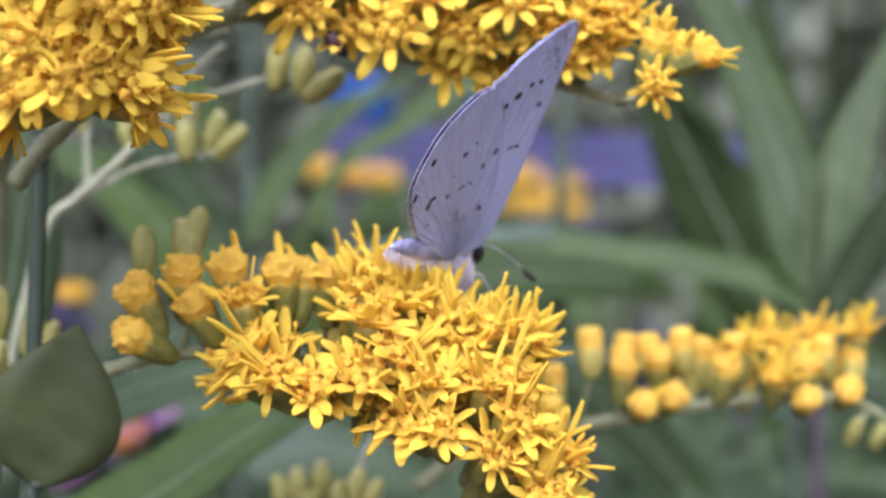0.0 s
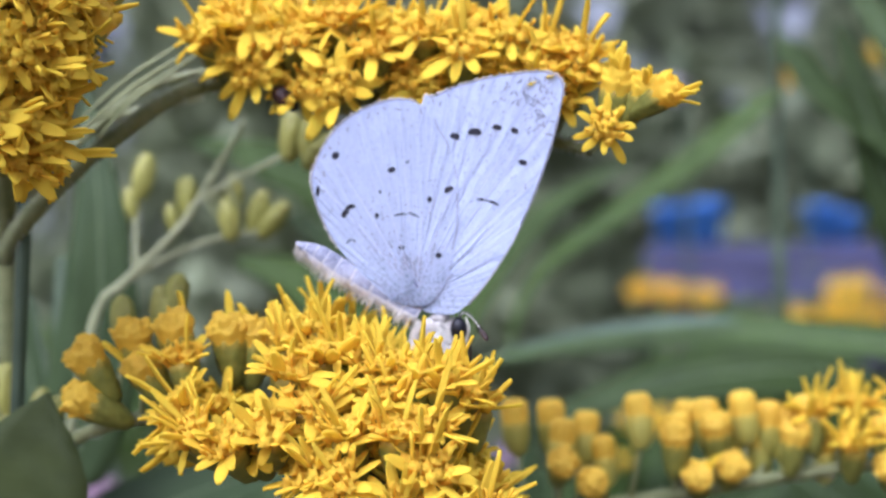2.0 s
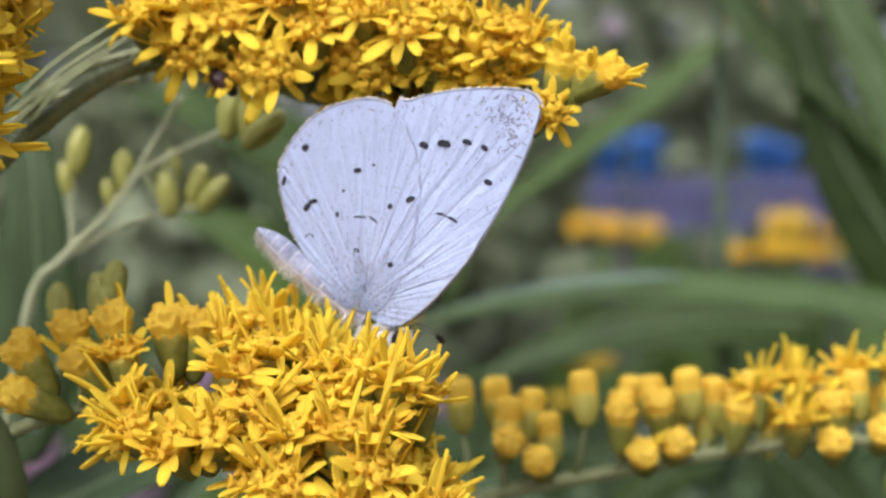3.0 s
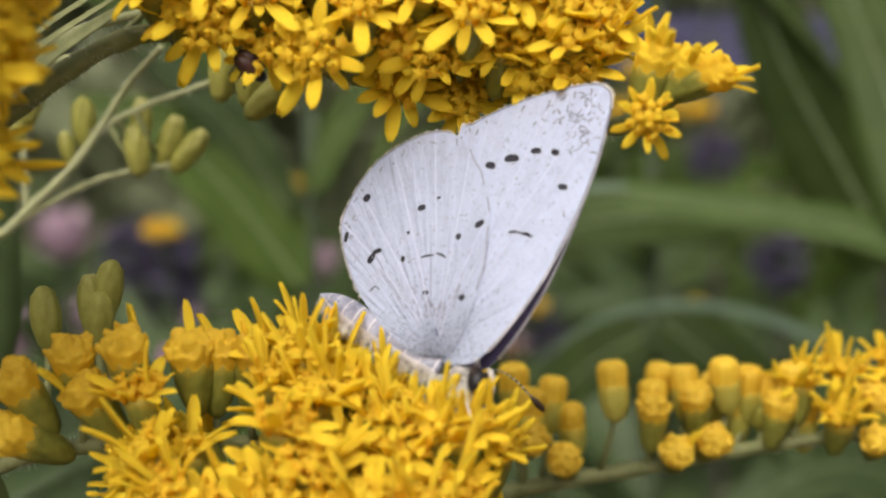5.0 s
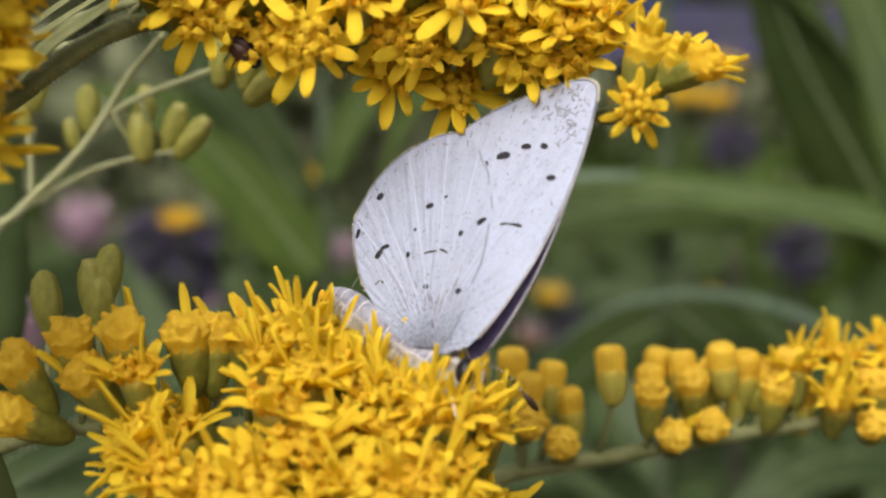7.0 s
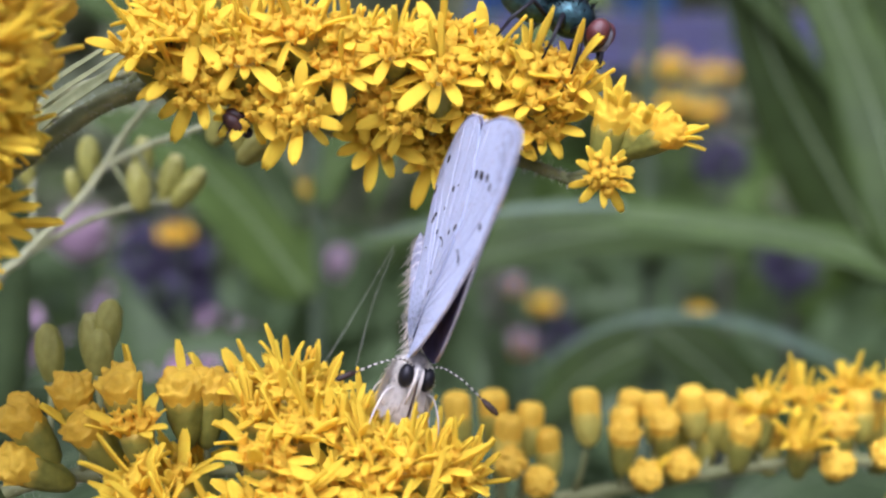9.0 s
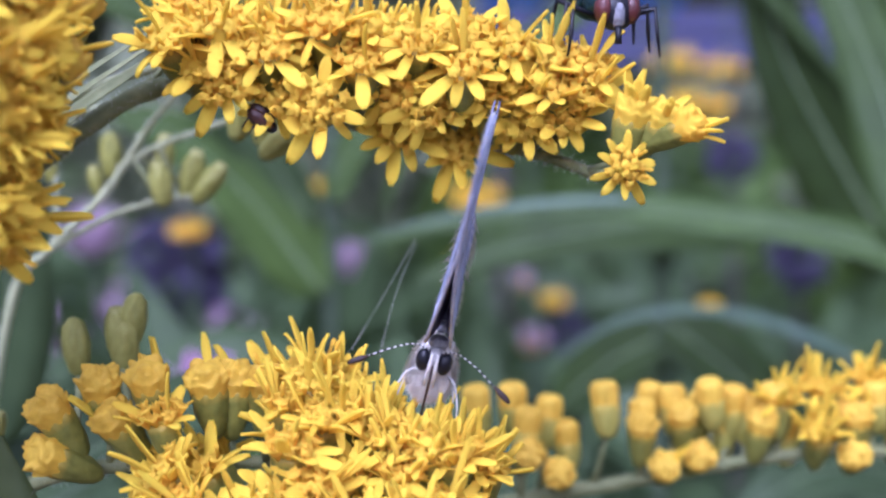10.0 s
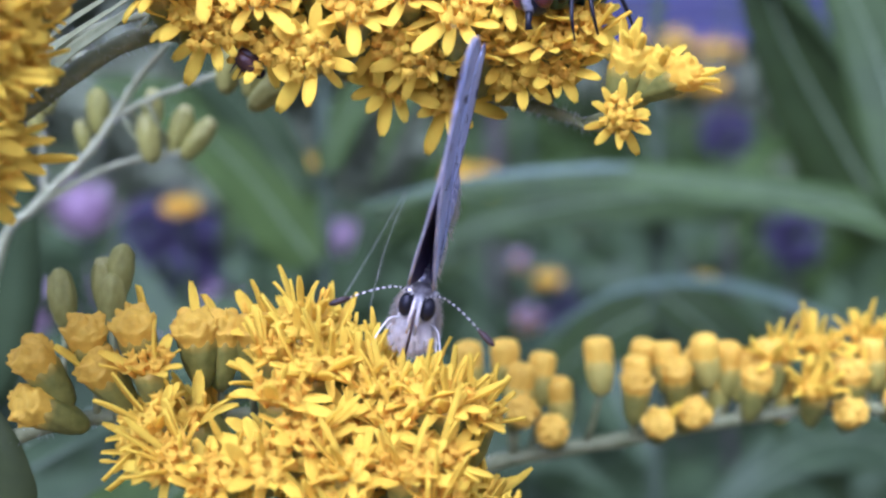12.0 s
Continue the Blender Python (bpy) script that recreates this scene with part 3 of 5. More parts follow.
ground()
leaf_cloud("hedge", "dark green garden hedge far behind the flowers, with gaps to the sky", 90000, hedge_place, 0.15, HEDGE, 1)
leaf_cloud("weeds", "tangle of green weeds behind the goldenrod", 9000, weeds_place, 0.05, LEAF, 2)
leaf_cloud("undergrowth", "dim green undergrowth below the flower sprays", 6000, low_place, 0.035, LEAF_BLUE, 3)


# ---- goldenrod sprays ----
UP_LINE = [(-21.5, 4, -0.2), (-19.7, 3.2, 2.0), (-15.8, 2.6, 5.3), (-11.6, 2.8, 7.8), (-7, 3.4, 7.4), (-3.2, 3.6, 6.2), (1.3, 3.2, 5.6), (4.0, 2.4, 5.0), (6.3, 1.0, 4.1)]


def crowd(kept, c, r, apart, most):
    """Places on the front, top and sides of a rounded mass, no two closer than apart."""
    for _ in range(5000):
        d = Vector((rng.gauss(0, 1), rng.gauss(0, 1), rng.gauss(0, 1))).normalized()
        if d.z < -0.6 or d.y > 0.5:
            continue
        p = c + Vector((d.x * r.x, d.y * r.y, d.z * r.z))
        if all((p - q).length > apart for q, _ in kept):
            kept.append((p, d))
        if len(kept) >= most:
            break


def upper_spray():
    sp = thing("goldenrod_spray", (-21.5, 4, -0.5), "arching goldenrod spray crowded with open yellow flowers", "flower", "goldenrod sprays")
    stem(sp, UP_LINE, 0.48, 0.22, hairs=1400)
    for shift in (0.4, 0.9, 1.5):
        leaf(sp, [(-17.6, 2.0, 4.2 + shift), (-15.0, 1.8, 6.4 + shift), (-12.6, 1.9, 8.0 + shift), (-11.2, 2.2, 9.0 + shift)], 0.13, up=(-0.5, -0.85, 0.1), mat=STEM, fold=0.3, rib=False)
    leaf(sp, [(-16.4, 2.0, 5.1), (-14.6, 1.6, 6.9), (-12.4, 1.6, 8.4), (-10.8, 1.8, 9.6)], 0.3, up=(-0.5, -0.85, 0.1), mat=STEM, fold=0.3, rib=False)
    up, ahead = (0.0, -0.62, 0.72), (0.0, -0.9, 0.1)
    front = [(-10.7, 0.2, 9.3, up), (-8.6, 0.4, 7.9, ahead), (-6.8, 0.0, 8.9, up), (-4.7, -0.2, 6.8, ahead), (-3.1, -0.2, 8.4, up), (-1.7, 2.3, 5.9, ahead), (0.7, 2.7, 5.3, ahead), (0.9, -0.3, 8.2, up),
             (4.5, 0.1, 7.4, up), (2.7, 0.3, 9.1, up), (-0.9, 0.0, 9.2, up), (-4.7, 0.2, 9.9, up), (5.9, 0.4, 8.2, up), (-2.0, 0.7, 7.6, ahead), (-6.6, 0.9, 7.2, ahead), (-9.6, 0.9, 8.4, up),
             (-0.5, 0.9, 7.0, ahead), (2.6, 0.8, 7.6, up), (5.7, 0.5, 7.2, up), (3.6, 0.9, 6.9, up), (4.9, 0.6, 6.5, ahead), (3.5, 1.0, 6.3, ahead), (-8.8, 0.4, 9.9, up), (-2.8, 0.6, 9.8, up), (0.9, 0.6, 9.6, up), (4.4, 0.6, 8.6, up)]
    for x, y, z, facing in front:
        axis = Vector(facing) + Vector((rng.uniform(-0.15, 0.15) + (x + 2) * 0.02, 0, rng.uniform(-0.08, 0.08)))
        flower_head(sp, (x, y, z), axis, rng.randint(10, 13), rng.uniform(0.98, 1.1), nearest(UP_LINE, (x - 0.8, 2.5, z - 2)), rng.randint(1, 3) if facing is up else 0)
    flower_head(sp, (6.95, -2.4, 4.3), (0.1, -0.85, 0.1), 10, 0.78, (6.3, 1.0, 4.1))
    half_open(sp, (7.5, -1.0, 6.3), (0.25, -0.3, 1), 1.05, nearest(UP_LINE, (6, 1, 4)), 6, YELLOW_KNOBS)
    half_open(sp, (9.3, -1.8, 5.9), (0.8, -0.5, 0.45), 0.88, nearest(UP_LINE, (6, 1, 4)), 4, YELLOW_KNOBS)
    half_open(sp, (8.5, -1.2, 6.1), (0.5, -0.4, 0.8), 0.9, nearest(UP_LINE, (6, 1, 4)), 4, YELLOW_KNOBS)
    for k in range(52):
        x = -11.0 + 18.2 * (k + rng.random()) / 52
        top = 11.0 - 0.19 * (x + 11) - 0.012 * max(0, x + 4) ** 2
        y = rng.uniform(0.8, 4.6)
        z = top - 0.12 * (y - 2.4) ** 2 - rng.uniform(0, 1.0)
        if x > 4.2 or (x > 2 and y > 3):
            continue
        flower_head(sp, (x, y, z), (0.1, -0.25 + (y - 2.4) * 0.25, 1), rng.randint(10, 14), rng.uniform(0.9, 1.05), nearest(UP_LINE, (x - 0.8, 2.5, 5)), rng.randint(2, 6))
    for p in [(-9.8, 3.5, 11.3), (-8.6, 3.8, 11.8), (-7.3, 3.6, 11.2), (-10.8, 3.4, 10.4)]:
        half_open(sp, p, (rng.uniform(-0.3, 0.2), 0.1, 1), 0.95, nearest(UP_LINE, (p[0], 2.5, 5)))
    return sp


LOW_LINE = [(-22.9, 8.4, -11.4), (-19, 3.6, -9.5), (-15, 1.5, -7.9), (-11, 1.5, -7.6), (-6, 2, -7.8), (-2, 2.5, -8.6), (2, 2.5, -9.6)]


def lower_spray():
    sp = thing("goldenrod_spray", (-22.9, 8.4, -11.4), "dense domed goldenrod spray in full yellow bloom under the butterfly", "flower", "goldenrod sprays")
    stem(sp, LOW_LINE, 0.36, 0.25, hairs=500)
    kept = [(Vector(p), Vector((0, -0.4, 0.9))) for p in ((-5.2, 0.2, -3.9), (-4.1, 0.8, -4.4), (-6.4, 0.6, -4.4))]
    for c, r, most in ((Vector((-6.6, -0.5, -7.9)), Vector((4.5, 4.8, 3.2)), 52), (Vector((-1.7, -1.0, -10.4)), Vector((3.6, 6.2, 3.8)), 104), (Vector((0.6, -4.6, -12.3)), Vector((2.1, 2.2, 1.9)), 112)):
        crowd(kept, c, r, 1.65, most)
    inner = []
    crowd(inner, Vector((-6.6, 0, -8.3)), Vector((3.2, 3.6, 2.2)), 1.8, 18)
    crowd(inner, Vector((-1.7, -0.4, -10.8)), Vector((2.6, 4.8, 3.0)), 1.8, 40)
    for p in [(-1.9, -3.6, -6.0), (-0.7, -4.0, -6.3), (0.4, -4.0, -6.5), (1.2, -3.4, -6.9), (-5.2, -1.5, -4.1), (-3.9, -2.6, -5.1), (-2.6, -2.8, -5.5), (-1.3, -3.0, -6.3), (0.3, -3.0, -6.9), (1.6, -2.4, -7.4), (-2.2, -1.0, -5.7)]:
        flower_head(sp, p, (rng.uniform(-0.2, 0.2), -0.35, 1), 13, 0.95, (p[0], 1.0, -8.4), 3, 0.9, SLIM_RAYS)
    for p, d in [(p, d) for p, d in kept + inner if not (p.x < -7.2 and p.z > -6.9) and not (-1.6 < p.x < 2.6 and p.z > -6.7) and not (p.x > 0.6 and p.z > -10.5) and not (p.x < 0 and p.z < -9.3 - 0.4 * max(0, p.x + 6.6))]:
        axis = Vector((d.x * 0.7, d.y * 0.6, max(d.z, 0) + 0.5))
        flower_head(sp, p, axis, rng.randint(13, 17), rng.uniform(0.94, 1.1), p.lerp(nearest(LOW_LINE, p), 0.6), rng.randint(1, 3), 0.5 if d.y < -0.35 else 0.9, RAYS if d.y < -0.35 else SLIM_RAYS)
    flower_head(sp, (-10.9, -1.6, -5.4), (-0.2, -0.3, 1), 9, 0.95, (-10, 0.5, -7.6))
    for p, a in [((-9.3, -0.2, -4.3), (-0.1, -0.2, 1)), ((-8.3, 0.5, -4.4), (0.1, -0.1, 1)), ((-7.0, 0.2, -4.4), (0.1, -0.2, 1)), ((-11.6, -0.4, -4.1), (-0.2, -0.3, 1)), ((-12.9, -0.3, -5.7), (-0.5, -0.4, 0.8)),
                 ((-13.6, 0, -4.4), (-0.1, -0.3, 1)), ((-15.4, -0.4, -5.3), (-0.5, -0.3, 0.8)), ((-15.4, -0.4, -7.0), (-0.7, -0.4, 0.4))]:
        half_open(sp, p, a, 1.08, nearest(LOW_LINE, p), 1 if p[0] > -13 else 0)
    for p, a in [((-15.7, 4.4, -2.0), (-0.1, 0, 1)), ((-13.9, 4.6, -1.6), (-0.1, 0, 1)), ((-13.0, 4.7, -1.0), (0.2, 0, 1)), ((-13.4, 4.2, -2.2), (0.1, -0.3, 1))]:
        green_bud(sp, p, a, 1.05, nearest(LOW_LINE, (p[0] + 1, 3, -8)))
    return sp


RIGHT_LINE = [(-1.0, 16, -15.5), (2.8, 16, -13.0), (9.7, 15.5, -11.6), (15, 15.5, -10.7), (21, 15, -9.9), (25, 14.5, -10.6), (27.5, 14.5, -12.5)]


def right_spray():
    sp = thing("goldenrod_spray", (-1.0, 16, -15.5), "goldenrod side branch lined with swelling yellow buds", "flower", "goldenrod sprays")
    stem(sp, RIGHT_LINE, 0.45, 0.25, hairs=200)
    upright = [(2.0, -6.4), (3.9, -6.3), (4.7, -7.5), (5.8, -6.9), (6.6, -8.2), (8.5, -6.2), (10.9, -6.3), (10.5, -7.1), (12.0, -6.4), (13.5, -6.8), (13.9, -6.1), (15.1, -6.5), (15.9, -6.8),
               (17.2, -6.3), (14.6, -7.4), (17.8, -8.0), (22.4, -6.3), (23.4, -7.0), (24.3, -6.6), (20.8, -7.2)]
    facing = [(10.4, -8.3), (12.4, -7.8), (16.4, -8.2), (21.3, -7.9), (21.1, -9.7), (13.2, -9.7), (11.5, -10.2), (4.6, -9.5), (6.2, -10.5), (23.6, -9.2)]
    for k, (x, z) in enumerate(upright):
        y = 15.6 + 0.9 * math.sin(k * 2.3)
        k2 = 1 + (y - 15) * 0.0139
        slim_bud(sp, (x * k2, y, 2.9 + (z - 2.9) * k2 - 0.45), (rng.uniform(-0.12, 0.12), rng.uniform(-0.2, 0.1), 1), rng.uniform(1.08, 1.2), nearest(RIGHT_LINE, (x - 0.6, 15, z - 3.5)))
    for k, (x, z) in enumerate(facing):
        low = z < -9
        half_open(sp, (x, 14.4, z - 0.5), (rng.uniform(-0.2, 0.2), -0.75 if low else -0.25, 0.45 if low else 1), 1.0, nearest(RIGHT_LINE, (x - 0.4, 15, z - 2)), 1 if k in (3, 6) else 0, PALE_KNOBS)
    for x, y, z in [(19.7, 15.2, -6.6), (22.3, 15.8, -6.2), (19.2, 14.0, -8.6), (24.4, 15, -6.0), (17.4, 14.6, -7.0)]:
        flower_head(sp, (x, y, z - 0.5), (0, -0.5 if z < -7 else -0.15, 1), 12, 1.0, nearest(RIGHT_LINE, (x, 15, -10)), 3, 1.0, SLIM_RAYS)
    for x, y, z in [(26, 14.5, -11.4), (24.3, 14.2, -11.2)]:
        green_bud(sp, (x, y, z), (0.2, -0.4, 0.8), 0.8, nearest(RIGHT_LINE, (x, 15, z - 1)))


LEFT_LINE = [(-23.2, 9, -14.7), (-23.3, 9, -4.9), (-22.8, 7.5, 2.0), (-20.2, 1, 5.5), (-17.4, -7, 8.0), (-16.2, -8.5, 11.0)]


def left_spray():
    sp = thing("goldenrod_spray", (-23.2, 9, -14.7), "tall goldenrod spray packed with yellow flowers", "flower", "goldenrod sprays")
    stem(sp, LEFT_LINE, 0.85, 0.4, hairs=150)
    kept = []
    crowd(kept, Vector((-18.0, -8.1, 3.6)), Vector((3.0, 3.6, 3.2)), 1.5, 52)
    crowd(kept, Vector((-17.3, -8.5, 8.1)), Vector((3.5, 4.3, 4.7)), 1.5, 120)
    crowd(kept, Vector((-17.6, -7.8, 6.1)), Vector((2.3, 2.8, 4.8)), 1.5, 150)
    crowd(kept, Vector((-21.1, -7.8, 8.4)), Vector((3.2, 3.9, 4.8)), 1.55, 186)
    for p, d in kept:
        flower_head(sp, p, (d.x, d.y - 0.3, d.z * 0.7 + 0.35), rng.randint(12, 15), rng.uniform(0.96, 1.08), p.lerp(nearest(LEFT_LINE, p), 0.6), rng.randint(1, 4), 0.15)
    half_open(sp, (-13.6, -6.5, 8.0), (0.5, 0, 1), 1.15, (-16, -7, 6))
    half_open(sp, (-13.2, -5.6, 10.0), (0.35, 0, 1), 1.15, (-16, -7, 7))
    for z, x in ((4.6, -17), (6.2, -15)):
        stem(sp, [(-22.6, 7.0, z - 2.4), (x, 4.0, z + 1.5), (x + 5, 4.5, z + 3)], 0.24, 0.18, "side_twig", STEM_PALE, 200)


def bud_sprig(at, trunk, twigs, buds, label):
    """A sprig of still-green buds. twigs: lines; buds: place and lean."""
    sp = thing("bud_sprig", at, label, "flower bud", "green bud sprigs")
    stem(sp, trunk, 0.28, 0.13, mat=STEM_PALE, hairs=320)
    for line in twigs:
        stem(sp, line, 0.17, 0.11, "twig", STEM_PALE, 170, 8)
    lines = [trunk, *twigs]
    for x, y, z, a, s in buds:
        p = Vector((x, y, z))
        base = min((nearest(line, (x - a, y, z - 2.2)) for line in lines), key=lambda q: (q - p).length)
        green_bud(sp, p, (a, -0.1, 1), s, base)
    return sp


UPPER_SPRAY = upper_spray()
lower_spray()
right_spray()
left_spray()
bud_sprig((-24.5, 19, -14), [(-24.5, 19, -14), (-22.0, 18, -2.3), (-20.2, 18, 0.2), (-17.8, 18, 2.5), (-16.4, 18, 4.2), (-14.8, 17.4, 6.5), (-13.6, 16, 7.6), (-12.4, 14, 8.4)],
          [[(-20.2, 18, 0.2), (-17.0, 18.3, 2.0), (-14.9, 18.6, 2.7), (-12.6, 18.6, 3.1), (-11.8, 18.6, 3.3)], [(-16.0, 18, 4.8), (-14.2, 17.6, 5.7), (-12.0, 16.4, 6.4), (-9.2, 14.5, 7.1), (-6.6, 10.4, 6.6)],
           [(-19.6, 18, 1.0), (-19.8, 18.5, 4.0), (-20.0, 18.8, 7.0)]],
          [(-17.0, 19, 6.3, 0.0, 1.05), (-17.8, 18.4, 4.6, -0.2, 0.7), (-14.1, 18.8, 6.2, 0.05, 0.95), (-14.4, 18.3, 5.0, -0.1, 1.1), (-12.4, 18.8, 5.3, 0.3, 1.1), (-11.1, 18.6, 4.6, 0.8, 1.05),
           (-19.2, 18.5, 7.6, 0.2, 1.15), (-20.3, 18.5, 5.6, -0.2, 0.8), (-9.3, 12, 8.3, 0.1, 1.1), (-8.0, 11, 8.0, 0.1, 1.1), (-6.2, 9.4, 6.6, 1.2, 1.1)],
          "sprig of closed green goldenrod buds on pale hairy twigs")
bud_sprig((-23.6, 8, -16), [(-23.6, 8, -16), (-23.2, 8, -9), (-23.9, 8, -3.3), (-28.2, 8, -0.2)],
          [[(-23.2, 8, -9), (-25.2, 8, -8.2), (-27.2, 8, -7.4)], [(-23.2, 8, -9.2), (-21.2, 8, -8.6), (-19.8, 8, -8.0)]],
          [(-27.2, 8, -5.4, -0.4, 1.0), (-25.1, 8, -4.6, 0.1, 1.0), (-25.8, 7.6, -6.0, 0.0, 0.9), (-22.7, 8, -5.0, 0.0, 1.1), (-20.8, 8, -6.2, 0.2, 0.95), (-19.9, 8, -6.6, 0.4, 0.8),
           (-22.4, 7.6, -7.6, 0.2, 0.95), (-25.4, 7.6, -7.4, -0.9, 0.8), (-23.4, 7.4, -8.2, -0.2, 0.9)], "low sprig of closed green goldenrod buds")
bud_sprig((-5, 21, -26), [(-5, 21, -26), (-5, 20.5, -19), (-3.5, 20, -14.2), (-2.5, 20, -12.6)], [[(-5, 20.5, -18.5), (-7.8, 20, -17.2)], [(-4.6, 20.5, -18), (-2.6, 20, -17)]],
          [(-8.6, 20, -15.4, -0.3, 0.95), (-7.4, 20, -15.0, -0.1, 0.95), (-6.0, 20, -14.6, 0.0, 1.0), (-3.8, 20, -15.0, 0.2, 1.0), (-2.6, 20, -15.6, 0.5, 0.9), (-5.0, 19.5, -15.6, 0.0, 0.95), (-6.7, 19.4, -16.2, -0.2, 0.9)],
          "cluster of closed green goldenrod buds under the blossoms")


# ---- leafy stems ----
def leafy(at, label, trunk, r, leaves, mat=None):
    pl = thing("goldenrod_plant", at, label, "plant", "leafy goldenrod stems")
    stem(pl, trunk, r, r * 0.7, "stem", mat or STEM_DULL, 0)
    for kw in leaves:
        leaf(pl, **kw)
    return pl


NODE = (43.5, 66, -4.6)
leafy((44, 66, -260), "leafy goldenrod stem with long toothed green leaves",
      [(44, 66, -720), (44, 66, -120), (43.8, 66, -40), NODE], 0.95, [
          dict(pts=[(44, 66, -5.0), (36, 68, -1.7), (18, 72, 0.7), (4, 74, -0.3), (-5.2, 75, -2.0)], width=2.15, up=(0, -0.75, 0.66), teeth=0.08, n=40, mat=LEAF_MID),
          # added thin strip: sky sheen on the upper leaf edge, painted as pale colour
          dict(pts=[(19, 70.6, 1.9), (12, 71.4, 1.6), (4, 72.6, 0.7), (-5.6, 73.8, -1.7)], width=0.36, up=(0, -0.95, 0.25), teeth=0.3, n=40, rib=False, mat=LEAF_PALE_SHEEN),
          dict(pts=[(43.3, 66, -4), (41.8, 68, 5), (39.6, 70, 13.5), (34.7, 72, 25.5), (29, 74, 36)], width=3.5, up=(-0.3, -0.9, 0.2), mat=LEAF_MID),
          dict(pts=[(43.6, 66, -3), (44.0, 66, 10), (44.8, 66, 32)], width=1.7, up=(0.6, -0.8, 0), mat=LEAF_DARK),
          dict(pts=[(43.6, 66, -3), (44.8, 65, 6), (46.8, 64, 13.5), (50.5, 62, 24)], width=3.0, up=(-0.5, -0.8, 0.3), mat=LEAF_PALE, teeth=0.06, n=32),
          dict(pts=[(43.8, 65, -6), (46, 63, 0), (49, 60, 6.5), (54, 57, 14)], width=2.6, up=(0.3, -0.7, 0.6), mat=LEAF_BLUE),
          dict(pts=[(44, 67, -16), (42.6, 90, -14.4), (37, 95, -11.9), (29, 95, -10.5), (20.6, 95, -11.7), (13.4, 95, -16.2)], width=0.9, up=(0, -0.6, 0.8), mat=LEAF_PALE_SHEEN)], STEM_DARK)
leafy((-27, 27, -260), "goldenrod stem with a broad dark green leaf and pale midrib",
      [(-27, 27, -720), (-27.5, 27, -60), (-27, 27, -12)], 0.6, [
          dict(pts=[(-26.6, 27, -12), (-24.6, 26, -4), (-24.2, 25, 4), (-25.4, 25, 13)], width=2.8, up=(0.1, -1, 0), fold=0.12, mat=LEAF_BLUE),
          dict(pts=[(-27, 27, -16), (-19, 32, -12), (-10, 38, -10), (-2, 42, -14)], width=3.2, up=(0, -0.6, 0.8), mat=LEAF_BLUE),
          dict(pts=[(-27, 27, -24), (-15.9, 26, -17.4), (-11.5, 26, -14.3), (-6.1, 26, -11.1), (-2.5, 26, -9.2)], width=2.5, up=(-0.4, -0.8, 0.4), mat=LEAF),
          dict(pts=[(-27.5, 27, -12), (-31, 29, -1), (-34.5, 30, 6), (-38, 30, 13)], width=1.9, up=(-0.4, -0.9, 0.2), mat=LEAF_BLUE, teeth=0.1)])
leafy((-20, 3, -260), "young goldenrod stem with a broad matt green leaf",
      [(-21, 4, -720), (-20.5, 4, -60), (-20.2, 3.4, -18), (-19.9, 3.0, -13.6)], 0.4, [
          dict(pts=[(-19.9, 3, -14.0), (-19.4, 2.4, -11.6), (-18.8, 2, -9), (-18.2, 2, -6.5)], width=3.05, up=(0.1, -1, 0.2), fold=0.16, mat=LEAF_DULL, shape=0.85, blunt=1.1, rib=False)])
leafy((-10, 101, -720), "leafy stem with broad green leaves behind the sprays",
      [(-10, 101, -720), (-10, 101, -60), (-9.8, 101, 2), (-10.6, 101, 40)], 0.95, [
          dict(pts=[(-10.6, 100, -9), (-18.5, 99, 1.5), (-26, 98, 8), (-34, 97, 11)], width=4.6, up=(0.2, -0.9, 0.4), mat=LEAF),
          dict(pts=[(-9.8, 100, 1), (-6.6, 100, 8), (0.5, 100, 16.2), (10, 100, 22)], width=2.2, up=(-0.4, -0.9, 0.2), mat=LEAF),
          dict(pts=[(-12.2, 100.0, 10.7), (-20.2, 100.0, 17.1), (-30.1, 99.0, 22.1), (-39.9, 98.0, 25.0)], width=4.2, up=(-0.2, -0.9, 0.4), mat=LEAF),
          dict(pts=[(-11.9, 100.0, -1.6), (-17.2, 99.0, 7.3), (-22.4, 98.0, 12.2), (-28.2, 97.0, 16.5)], width=3.2, up=(-0.5, -0.8, 0.3), mat=LEAF_BLUE),
          dict(pts=[(-10, 101, -20), (-20, 100, -16), (-30, 99, -20), (-42, 98, -30)], width=4.0, up=(0.1, -0.8, 0.6), mat=LEAF_BLUE),
          dict(pts=[(-10, 101, -24), (-2, 100, -22), (8, 99, -25), (22, 98, -34)], width=4.2, up=(0, -0.8, 0.5), mat=LEAF_BLUE),
          dict(pts=[(-10.4, 101, 26), (-18, 102, 33), (-30, 103, 36), (-40, 104, 34)], width=3.2, up=(0, -0.8, 0.6), mat=LEAF_PALE)])
